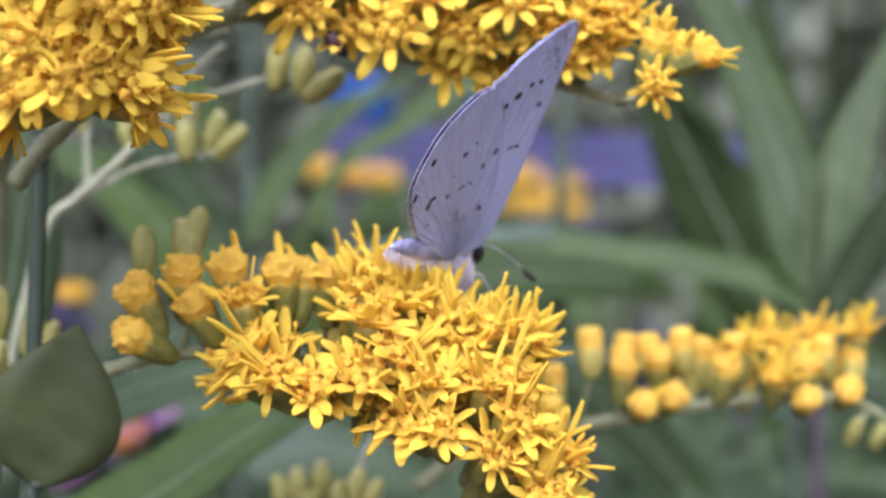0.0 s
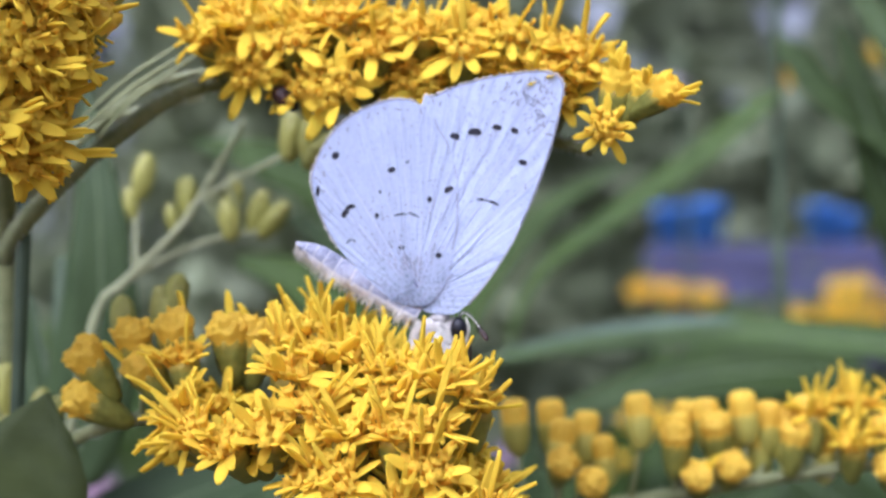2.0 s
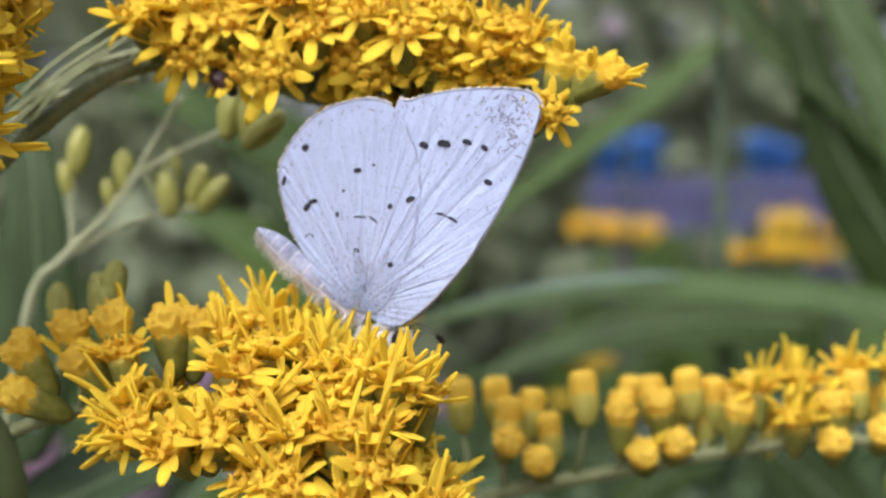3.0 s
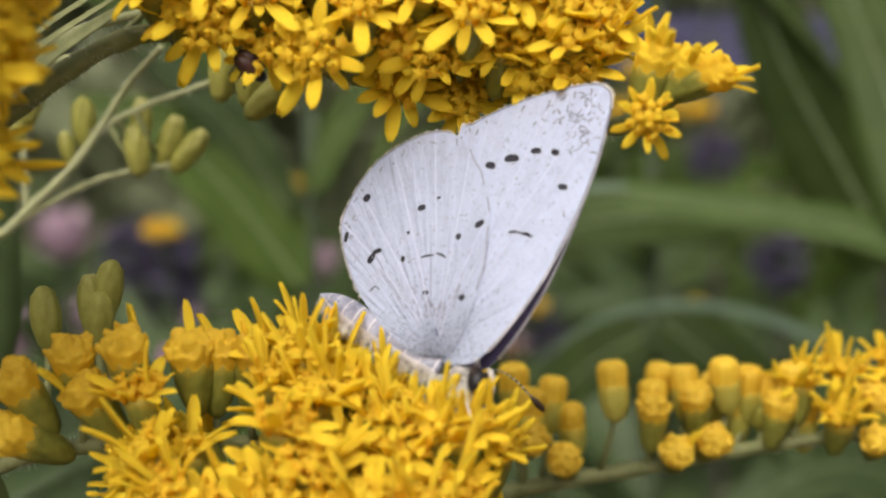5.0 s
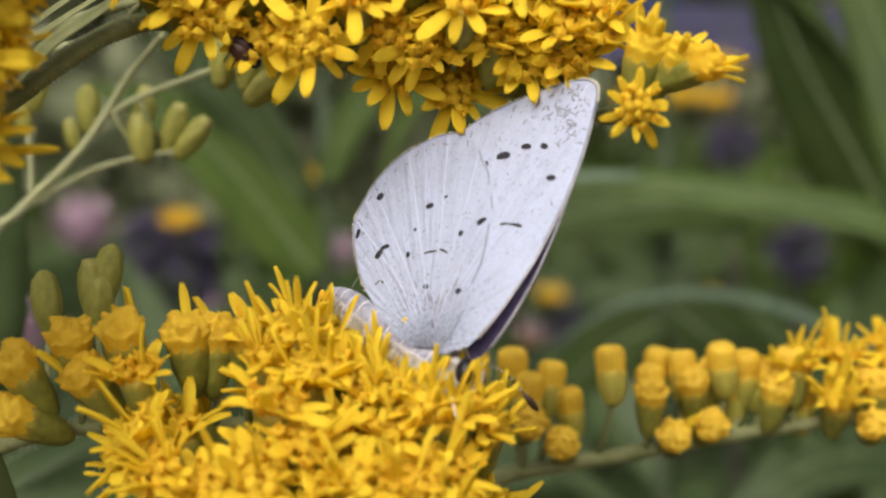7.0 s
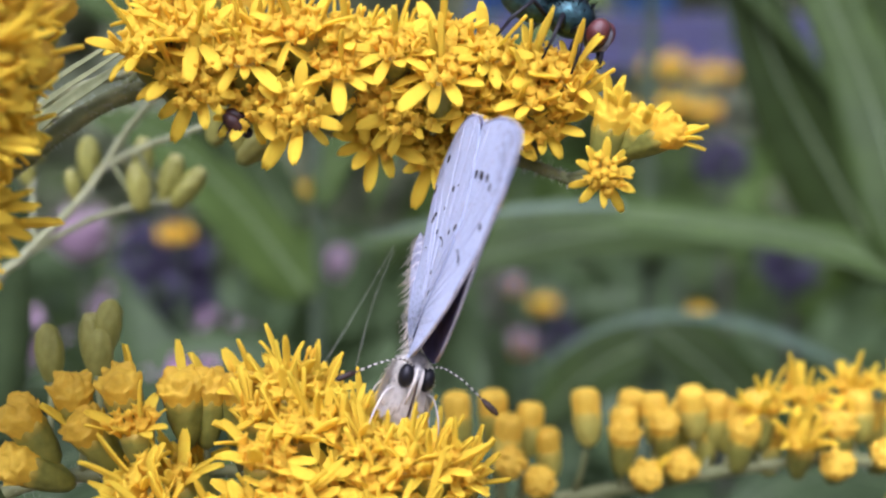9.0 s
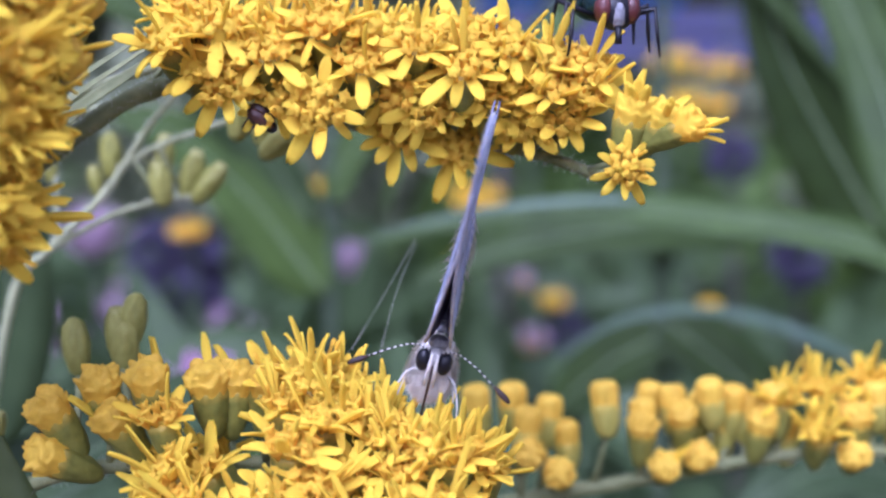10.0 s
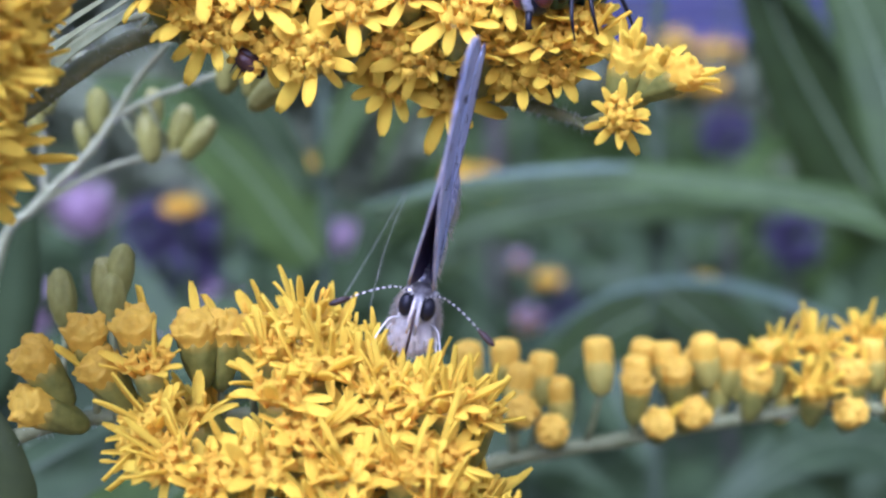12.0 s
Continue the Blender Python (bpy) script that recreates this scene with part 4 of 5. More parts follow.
leafy((27, 102, -720), "tall leafy stem with long narrow dark leaves",
      [(27, 102, -720), (26.6, 102, -60), (26.5, 102, 9), (27.5, 102, 60)], 0.9, [
          dict(pts=[(27, 101, 30), (18.6, 100, 22.8), (7.8, 100, 15.3), (-0.5, 100, 9), (-4.2, 100, 0)], width=1.9, up=(-0.3, -0.8, 0.5), mat=LEAF),
          dict(pts=[(36, 102, -2), (25, 100, -1.5), (12, 99, -3.5), (-1, 98, -7.5)], width=4.4, up=(0, -0.8, 0.6), mat=LEAF_DARK),
          dict(pts=[(27, 101, 36), (31, 99, 29), (38, 97, 22), (46, 96, 12)], width=2.6, up=(0.4, -0.8, 0.3), mat=LEAF_DARK),
          dict(pts=[(27, 102, 42), (22, 102, 50), (14, 102, 55)], width=2.4, up=(0, -0.9, 0.4), mat=LEAF),
          dict(pts=[(27, 102, 44), (34, 100, 52), (42, 98, 55)], width=2.8, up=(0, -0.9, 0.4), mat=LEAF_BLUE),
          dict(pts=[(26.6, 102, -12), (34, 100, -18), (42, 98, -27), (48, 97, -38)], width=4.2, up=(0, -0.8, 0.5), mat=LEAF_DARK),
          dict(pts=[(26.6, 102, -14), (20, 104, -18), (12, 106, -26)], width=4.2, up=(0, -0.8, 0.5), mat=LEAF_DARK)])
leafy((56, 101, -720), "leafy stem with broad dark green leaves",
      [(56, 101, -720), (55.5, 101, -60), (53, 101, -6), (54, 103, 50)], 1.0, [
          dict(pts=[(53, 100, -7), (45, 99, 6), (38.5, 98, 18), (33, 97, 36)], width=5.6, up=(-0.2, -0.95, 0.2), mat=LEAF_DARK),
          dict(pts=[(53.5, 100, 2), (52, 98, 16), (47, 96, 34)], width=4.0, up=(0.3, -0.9, 0.1), mat=LEAF_DARK),
          dict(pts=[(55, 101, -30), (46, 98, -28), (38, 95, -30), (30, 93, -36)], width=5.0, up=(0, -0.7, 0.7), mat=LEAF_BLUE)])


def blossom(at, label, mat, r, seed, stalk=True, core=None, cat="flower"):
    """A loose flower of cupped petals on a stalk, some way behind the sprays."""
    q = random.Random(seed)
    pl = thing("garden_flower", at, label, cat, "flowers behind")
    n = 9
    for k in range(n):
        a, tilt = k * 2.4, 0.2 + 0.9 * k / n
        d = Vector((math.cos(a) * math.sin(tilt), math.sin(a) * math.sin(tilt), math.cos(tilt)))
        leaf(pl, [Vector(at), Vector(at) + d * r * 0.6, Vector(at) + d * r * 1.15], r * 0.42, up=(d.z * -math.cos(a), d.z * -math.sin(a), math.sin(tilt)), mat=mat, rib=False, n=8)
    if core:
        piece("flower_centre", Shape().ball((0, 0, r * 0.35), (r * 0.45, r * 0.45, r * 0.4), 6, 10).mesh("flower_centre", core), pl)
    if stalk:
        stem(pl, [(at[0] + q.uniform(-20, 20), at[1] + 10, -720), (at[0] + 3, at[1] + 3, at[2] - 60), at], r * 0.12, r * 0.08, "stalk", STEM_DULL)
    return pl


def yellow_tuft(at, size, seed, label="blurred goldenrod plume of small yellow flowers"):
    q = random.Random(seed)
    pl = thing("goldenrod_plume", at, label, "flower", "goldenrod plumes behind")
    s = Shape()
    for _ in range(110):
        d = Vector((q.gauss(0, 1), q.gauss(0, 1), q.gauss(0, 0.3)))
        d *= min(1, 1.3 / d.length)
        s.ball(d * size * 0.62, (size * 0.11, size * 0.11, size * 0.10), 4, 6)
    tagged(piece("plume_head", s.mesh("plume_head", FLORET), pl), kind="stuff")
    stem(pl, [(at[0] + q.uniform(-15, 15), at[1] + 8, -720), (at[0] + 2, at[1] + 4, at[2] - 70), at], size * 0.09, size * 0.06, "stalk", STEM_DULL)
    return pl


for at, r, mat, core, label in [
        ((-22.5, 90, -21.2), 6.6, PINK, ORANGE, "bright pink garden flower with an orange heart"),
        ((-29, 96, -26), 5.5, PINK, None, "bright pink garden flower half hidden by leaves"),
        ((-48.6, 92, -18), 5.8, PINK_PALE, None, "pale pink garden flower"),
        ((-13.7, 250, -18), 7.0, PINK_PALE, None, "tall pale pink blossom far behind"),
        ((-70, 255, -14), 11.0, PINK_PALE, None, "pale pink blossom far behind"),
        ((-84, 250, -38), 14.0, PINK_PALE, None, "large pale pink blossom far behind"),
        ((-40, 245, -32), 8.0, PINK_PALE, None, "small pale pink blossom far behind"),
        ((-62, 252, -30), 10.0, PINK_PALE, None, "pale pink blossom far behind"),
        ((22.3, 250, 63), 5.5, WHITE, None, "whitish blossom high behind the sprays"),
        ((-39.4, 250, 79), 5.5, WHITE, None, "whitish blossom high behind the sprays"),
        ((28.5, 297, -40), 6.0, PINK_PALE, ORANGE, "pale pink blossom far behind"),
        ((27.2, 304, -25), 4.2, PINK_PALE, ORANGE, "small pale pink blossom with an orange heart")]:
    blossom(at, label, mat, r, int(abs(at[0] * 7)), core=core)
for k, (at, size) in enumerate([((-18.2, 192, 2), 2.6), ((-37, 175, -5), 3.4), ((34.6, 306, -28), 4.0), ((67, 311, 22), 6.5), ((56, 311, 21), 4.8), ((77, 311, 21), 5.0),
                                ((26, 500, 46), 11), ((44, 500, 44), 10), ((100, 500, 46), 10), ((120, 505, 44), 9), ((20, 400, -4), 9), ((10, 250, -14), 2.8), ((44, 160, -16), 2.0),
                                ((70, 400, 105), 8), ((110, 450, 125), 9)]):
    yellow_tuft(at, size, k + 5)


def seedhead(at, size, label):
    q = random.Random(int(abs(at[0])))
    pl = thing("seedhead", at, label, "seedhead", "dark seedheads")
    s = Shape()
    for _ in range(70):
        d = Vector((q.gauss(0, 1), q.gauss(0, 1), q.gauss(0, 0.9)))
        d *= min(1, 1.2 / d.length)
        s.ball(d * size * 0.6, (size * 0.15, size * 0.15, size * 0.22), 4, 6, axis=d)
    tagged(piece("seed_mass", s.mesh("seed_mass", DARK), pl), kind="stuff")
    stem(pl, [(at[0] + 8, at[1] + 8, -720), (at[0] + 2, at[1] + 4, at[2] - 50), at], size * 0.1, size * 0.07, "stalk", STEM_DARK)


for at, size in [((-51, 250, -16), 13), ((-46, 252, -27), 9), ((61, 222, 7), 6), ((95, 300, -18), 9), ((40, 315, -38), 7), ((74, 330, -36), 6)]:
    seedhead(at, size, "withered dark violet seedhead far behind")


def bench():
    """A violet-grey garden bench of boards, with blue plastic sheets on it."""
    b = thing("garden_bench", (60, 640, -720), "violet-grey slatted garden bench behind the flowers", "bench")
    for k in range(2):
        verts = [(x, y, z) for x in (-32, 210) for y in (0, 8) for z in (0, 12)]
        z = 720 + 56 + k * 14
        me = mesh_of("board", [(v[0], v[1], v[2] + z) for v in verts], [(0, 1, 3, 2), (4, 6, 7, 5), (0, 4, 5, 1), (2, 3, 7, 6), (0, 2, 6, 4), (1, 5, 7, 3)], VIOLET, False)
        piece("board", me, b)
    for x in (-20, 186):
        verts = [(x + dx, dy, z) for dx in (0, 7) for dy in (9, 16) for z in (0, 720 + 80)]
        piece("leg", mesh_of("leg", verts, [(0, 1, 3, 2), (4, 6, 7, 5), (0, 4, 5, 1), (2, 3, 7, 6), (0, 2, 6, 4), (1, 5, 7, 3)], STEM_DARK, False), b)


def blue_can(at, size):
    c = thing("plastic_pot", at, "bright blue plastic pot among the leaves", "pot", "blue pots")
    s = Shape().lathe([(size * 0.7, -size), (size * 0.75, -size), (size * 0.95, size * 0.7), (size * 1.05, size * 0.7), (size * 1.05, size), (size * 0.9, size), (size * 0.65, -size * 0.8)], 20)
    piece("pot_body", s.mesh("pot_body", BLUE), c)


bench()
for x, z, size in ((40, 92, 9), (57, 93, 10), (111, 92, 9), (124, 90, 7)):
    blue_can((x, 645, 82.4 + size), size)


# ---- insects ----
def extrude_wing(outline, y_out, y_in, mats, name):
    """A thin wing: outer face, inner face and rim; the y of each face bends with the height."""
    n = len(outline)
    # inner rings towards the middle of the wing give the bend room
    cx, cz = sum(p[0] for p in outline) / n, sum(p[1] for p in outline) / n
    verts, faces, slots = [], [], []
    rings = (1.0, 0.66, 0.33)
    for fn in (y_out, y_in):
        for q in rings:
            for x, z in outline:
                a, b = cx + (x - cx) * q, cz + (z - cz) * q
                verts.append((a, fn(a, b), b))
        verts.append((cx, fn(cx, cz), cz))
    size = n * len(rings) + 1
    for side in (0, 1):
        o = side * size
        for r in range(len(rings) - 1):
            for k in range(n):
                a, b = o + r * n + k, o + r * n + (k + 1) % n
                f = (a, b, b + n, a + n)
                faces.append(f if side else f[::-1])
                slots.append(side)
        for k in range(n):
            a, b = o + (len(rings) - 1) * n + k, o + (len(rings) - 1) * n + (k + 1) % n
            f = (a, b, o + size - 1)
            faces.append(f if side else f[::-1])
            slots.append(side)
    # a rim with corners of its own keeps the faces flat to their edge
    o = len(verts)
    verts += [verts[k] for k in range(n)] + [verts[k + size] for k in range(n)]
    for k in range(n):
        a, b = o + k, o + (k + 1) % n
        faces.append((a, b, b + n, a + n))
        slots.append(0)
    return mesh_of(name, verts, faces, mats, True, slots)


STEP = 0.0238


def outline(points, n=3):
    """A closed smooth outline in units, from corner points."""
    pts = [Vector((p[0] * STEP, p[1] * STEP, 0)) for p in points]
    m, out = len(pts), []
    for i in range(m):
        a, b, c, d = pts[i - 1], pts[i], pts[(i + 1) % m], pts[(i + 2) % m]
        for k in range(n):
            t = k / n
            q = 0.5 * (2 * b + (c - a) * t + (2 * a - 5 * b + 4 * c - d) * t * t + (3 * b - a - 3 * c + d) * t ** 3)
            out.append((q.x, q.y))
    return out


FORE = [(10, -5), (60, -22), (98, -6), (163, 75), (212, 165), (250, 258), (270, 326), (279, 376), (268, 397), (238, 405), (170, 400), (100, 385), (50, 366), (28, 352), (22, 200), (8, 60)]
HIND = [(0, -5), (45, 5), (82, 90), (96, 190), (88, 260), (62, 322), (28, 356), (-15, 362), (-60, 350), (-102, 328), (-137, 290), (-158, 250), (-164, 225), (-157, 185), (-142, 142), (-120, 100), (-80, 52), (-35, 8)]
SPOTS = [(-119, 269, 8, 6, 0.9), (-154, 208, 4, 9, -0.2), (-108, 166, 6, 9, -0.6), (-98, 177, 10, 4, 0.25), (-101, 113, 10, 6, 0.6), (-21, 238, 8, 5, 0.2), (-44, 200, 3, 3, 0), (-52, 158, 4, 5, 0), (-12, 99, 6, 4, -0.4),
         (43, 181, 5, 5, -0.5), (78, 197, 10, 5, 0.45), (53, 81, 6, 5, 0.2), (8, 250, 4, 2, 0.2), (-10, 158, 14, 1.6, 0.05), (14, 156, 12, 1.8, -0.5)]
FORE_SPOTS = [(85, 294, 10, 6, -0.3), (120, 301, 14, 6.5, -0.05), (160, 308, 10, 5, -0.2), (191, 301, 8, 5, -0.5), (204, 244, 9, 5, -0.3), (130, 180, 12, 2.4, -0.15), (150, 174, 12, 2.8, -0.4)]


def gap(x, z):
    """Half the space between the closed wings: open in front near the body, shut behind and above."""
    ahead = min(1, max(0, (x - 0.1) / 1.5))
    return 0.47 * ahead * (1 - min(1, max(0, z) / 5.4)) ** 1.15 + 0.004


def bulge(x, z):
    """The hindwings swell round the abdomen, which lies between them."""
    off = abs(0.5 * (x + 1.05) + 0.86 * (z - 0.4))
    return 0.26 * math.exp(-(off / 0.55) ** 2) if x < 0.4 else 0.0


def butterfly():
    b = thing("butterfly", (0, 0, 0), "small pale blue butterfly with black-dotted closed wings feeding on a blossom", "butterfly")
    b.location = (0, 0, 0)
    for sgn in (-1, 1):
        fo = lambda x, z: sgn * (gap(x, z) + 0.05)
        fi = lambda x, z: sgn * gap(x, z)
        ho = lambda x, z: sgn * (gap(x, z) + bulge(x, z) + 0.09)
        hi = lambda x, z: sgn * (gap(x, z) + bulge(x, z) + 0.055)
        mats = [WING, WING_TOP]
        wings = []
        for name, form, out, inn, spots in (("forewing", FORE, fo, fi, FORE_SPOTS), ("hindwing", HIND, ho, hi, SPOTS)):
            line = outline(form)
            me = extrude_wing(line, out, inn, mats, name) if sgn < 0 else extrude_wing(line[::-1], out, inn, mats, name)
            wing = piece(name, me, b)
            for x, z, w, h, turn in spots:
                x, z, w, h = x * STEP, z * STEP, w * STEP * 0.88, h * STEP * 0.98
                s = Shape()
                tilt = turn
                c, d = math.cos(tilt), math.sin(tilt)
                ring = [(math.copysign(abs(math.cos(a)) ** 0.8, math.cos(a)) * w, math.copysign(abs(math.sin(a)) ** 0.8, math.sin(a)) * h + (-0.13 * w * math.cos(a) ** 2 if w > 0.2 else 0)) for a in [k * math.pi / 6 for k in range(12)]]
                pts = [(x + c * u - d * v, z + d * u + c * v) for u, v in ring]
                s.add([(u, out(u, v) + sgn * 0.02, v) for u, v in pts] + [(u, out(u, v) - sgn * 0.02, v) for u, v in pts],
                      [tuple(range(12))] + [(k, (k + 1) % 12, (k + 1) % 12 + 12, k + 12) for k in range(12)])
                piece("wing_spot", s.mesh("wing_spot", SPOT, False), wing)
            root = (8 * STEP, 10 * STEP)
            ends = line[len(line) // 5: -len(line) // 4: 5]
            for ex, ez in ends:
                pts = []
                for k in range(7):
                    t = 0.08 + 0.9 * k / 6
                    x, z = root[0] + (ex - root[0]) * t, root[1] + (ez - root[1]) * t + 0.25 * math.sin(t * 3.1)
                    pts.append((x, out(x, z) + sgn * 0.005, z))
                piece("wing_vein", Shape().tube(pts, [0.03 - 0.0025 * k for k in range(7)], 4).mesh("wing_vein", VEIN), wing)
            smudge = Shape()
            q = random.Random(3)
            for k in range(len(line)):
                x, z = line[k]
                if z < 4.6 or (name == "hindwing" and x > 1.2):
                    continue
                apex = x > 4.6 and z > 7.4
                for _ in range(7 if apex else (1 if q.random() < 0.75 else 0)):
                    # short broken squiggles of grey scales, close to the outer margin
                    e = q.uniform(0.05, 0.26 if apex else 0.12)
                    c = Vector((x * (1 - e) + 0.8 * e, z * (1 - e) + 4.4 * e, 0))
                    h, run = q.random() * 6.28, [c]
                    for _ in range(q.randint(1, 4)):
                        h += q.uniform(-0.9, 0.9)
                        run.append(run[-1] + Vector((math.cos(h), math.sin(h), 0)) * q.uniform(0.05, 0.1))
                    w = [q.uniform(0.012, 0.042) for _ in run]
                    for a in range(len(run) - 1):
                        d = (run[a + 1] - run[a]).normalized()
                        o = Vector((-d.y, d.x, 0))
                        quad = [run[a] - o * w[a], run[a] + o * w[a], run[a + 1] + o * w[a + 1], run[a + 1] - o * w[a + 1]]
                        smudge.add([(v.x, out(v.x, v.y) + sgn * 0.012, v.y) for v in quad], [(0, 1, 2, 3)])
            for _ in range(170):
                # stray grey scales, thickest towards the wing root
                x, z = line[q.randrange(len(line))]
                e = q.uniform(0.12, 0.9)
                c, h = Vector((x * (1 - e) + 0.8 * e, z * (1 - e) + 4.4 * e, 0)), q.random() * 6.28
                if name == "hindwing" and q.random() < 0.5:
                    c = Vector((q.gauss(-0.3, 0.9), abs(q.gauss(0.9, 0.8)), 0))
                    if c.x < -0.9 * c.y - 0.6 or c.x > 1.4:
                        continue
                if (z < 1 and name == "forewing") or (name == "forewing" and c.x < 2.2):
                    continue
                d, o = Vector((math.cos(h), math.sin(h), 0)) * q.uniform(0.03, 0.08), Vector((-math.sin(h), math.cos(h), 0)) * q.uniform(0.01, 0.022)
                smudge.add([(v.x, out(v.x, v.y) + sgn * 0.012, v.y) for v in (c - d - o, c - d + o, c + d + o, c + d - o)], [(0, 1, 2, 3)])
            for _ in range(190 if name == "hindwing" else 0):
                # dusky hairs that fan out from the wing root
                h, d = q.uniform(1.05, 2.35), abs(q.gauss(0, 1.1)) + 0.5
                p, u = Vector((root[0] + math.cos(h) * d, root[1] + math.sin(h) * d, 0)), Vector((math.cos(h), math.sin(h), 0)) * q.uniform(0.1, 0.34)
                o = Vector((-u.y, u.x, 0)).normalized() * q.uniform(0.015, 0.036)
                smudge.add([(v.x, out(v.x, v.y) + sgn * 0.012, v.y) for v in (p - o, p + o, p + u + o * 0.4, p + u - o * 0.4)], [(0, 1, 2, 3)])
            if name == "hindwing":
                # wavy grey line where the hindwing lies over the forewing
                run = [(x + 0.05 * math.sin(z * 5) - 0.06, z) for x, z in line if x > 1.3 and z > 1.5]
                for a, b2 in zip(run, run[1:]):
                    if q.random() < 0.8:
                        smudge.tube([(a[0], out(*a), a[1]), (b2[0], out(*b2), b2[1])], 0.034, 4)
            tagged(piece("wing_mark", smudge.mesh("wing_mark", SMUDGE, False), wing), kind="stuff")
            edge = Shape()
            rim = [(x, z) for x, z in line if z > 2.6 and not (name == "hindwing" and x > 0.75) and not (name == "forewing" and x < 0.9)]
            edge.tube([(x, out(x, z), z) for x, z in rim], 0.03, 5)
            piece("wing_edge", edge.mesh("wing_edge", SMUDGE), wing)
            if name == "forewing":
                front = [(x, z) for x, z in line[3:] if 2.3 < x and -0.3 < z < 8.2 and x > 2.2 + 0.4 * z]
                piece("costal_edge", Shape().tube([(x + 0.02, fi(x, z), z) for x, z in front], [0.07 - 0.025 * k / len(front) for k in range(len(front))], 5).mesh("costal_edge", COSTA), wing)
            fringe = Shape()
            for k in range(len(line) - 1):
                for j in range(5):
                    t = (j + q.random()) / 5
                    x, z = line[k][0] + (line[k + 1][0] - line[k][0]) * t, line[k][1] + (line[k + 1][1] - line[k][1]) * t
                    d = Vector((x - 0.5, 0, z - 3.2)).normalized()
                    if d.z < -0.2 or (name == "forewing" and d.x > 0.75 and z < 8.6) or (name == "hindwing" and x > 0.75):
                        continue
                    o = Vector((x, out(x, z) - sgn * 0.02, z))
                    w = Vector((-d.z, 0, d.x)) * 0.05
                    fringe.add([o - w, o + w, o + d * q.uniform(0.06, 0.17) + Vector((0, q.uniform(-0.05, 0.05), 0))], [(0, 1, 2)])
            tagged(piece("wing_fringe", fringe.mesh("wing_fringe", FUR, False), wing), kind="stuff")
    s = Shape()
    pts = curve([(0.3, 0, -0.5), (-1.05, 0, 0.35), (-2.8, 0, 1.5), (-3.9, 0, 2.3), (-4.75, 0, 2.85)], 28)
    n = len(pts)
    rad = [(0.42 + 0.1 * math.sin(math.pi * i / n) - 0.4 * max(0, i / n - 0.6) / 0.4 * max(0, i / n - 0.6) / 0.4) * (0.95 if i % 12 < 2 else 1.02) for i in range(n)]
    s.tube(pts, rad, 12, flat=1.0)
    # flattened between the wings; a grey back with pale rings, and a pale underside
    s.v = [(v[0], v[1] * 0.62, v[2]) for v in s.v]
    s.s = [1 if i < len(s.f) - 2 and (i // 12 % 12 == 1 or sum(s.v[k][2] for k in f) / 4 < (pts[i // 12].z + pts[i // 12 + 1].z) / 2 - 0.12) else 0 for i, f in enumerate(s.f)]
    ab = piece("abdomen", s.mesh("abdomen", [BELLY, PEACH]), b)
    th = piece("thorax", Shape().ball((0.75, 0, -1.6), (0.75, 0.7, 0.95), 8, 12).mesh("thorax", HEAD_FUR), b)
    piece("chest", Shape().ball((0.9, 0, -2.5), (0.72, 0.95, 0.7), 8, 12).mesh("chest", FUR), th)
    piece("thorax_back", Shape().ball((1.15, 0, -0.72), (0.45, 0.42, 0.26), 8, 12).mesh("thorax_back", HEAD_FUR), b)
    q = random.Random(5)
    fur = Shape()
    for _ in range(6000):
        d = Vector((q.gauss(0, 1), q.gauss(0, 1), q.gauss(0, 1))).normalized()
        if q.random() < 0.75:
            wide = 1 + 0.55 * max(0, -d.z) - 0.1 * max(0, d.z)
            o = Vector((0.8, 0, -1.55)) + Vector((d.x * 0.78 * wide, d.y * 0.76 * wide, d.z * (1.0 if d.z > 0 else 1.5)))
            if d.z > 0.75:
                continue
        else:
            i = q.randrange(n - 2)
            o = pts[i] + Vector((0, d.y * 0.6, d.z)).normalized() * rad[i] * 0.9
            d = Vector((-0.5, d.y, d.z)).normalized()
            if d.z > -0.2:
                continue
        w = d.orthogonal().normalized() * q.uniform(0.02, 0.034)
        e = o + d * q.uniform(0.1, 0.38) + Vector((-0.04, 0, -0.32))
        fur.add([o - w, o + w, e], [(0, 1, 2)])
    tagged(piece("fur", fur.mesh("fur", FUR, False), th), kind="stuff")
    head = piece("head", Shape().ball((1.68, 0, -1.25), (0.42, 0.4, 0.55), 8, 12).mesh("head", HEAD_FUR), b)
    for sgn in (-1, 1):
        piece("eye", Shape().ball((1.92, sgn * 0.41, -1.2), (0.36, 0.3, 0.48), 8, 12).mesh("eye", BLACK), head)
        line = curve([(1.95, sgn * 0.2, -0.8), (2.15, sgn * 0.8, -0.55), (2.5, sgn * 1.6, -0.75), (2.8, sgn * 2.5, -1.25)], 8)
        ant = Shape()
        m = len(line)
        ant.tube(line, 0.031, 6)
        ant.s = [(i // 6) % 2 for i in range(len(ant.f))]
        a = piece("antenna", ant.mesh("antenna", [BLACK, FUR]), b)
        d = (line[-1] - line[-2]).normalized()
        piece("antenna_club", Shape().tube([line[-1] - d * 0.1, line[-1] + d * 0.2, line[-1] + d * 0.55, line[-1] + d * 0.75], [0.05, 0.13, 0.13, 0.06], 8).mesh("antenna_club", CLUB), a)
        piece("palp", Shape().tube([(1.95, sgn * 0.16, -2.3), (2.22, sgn * 0.15, -1.7), (2.34, sgn * 0.12, -1.2), (2.26, sgn * 0.12, -0.72)], [0.04, 0.075, 0.07, 0.04], 6).mesh("palp", FUR), head)
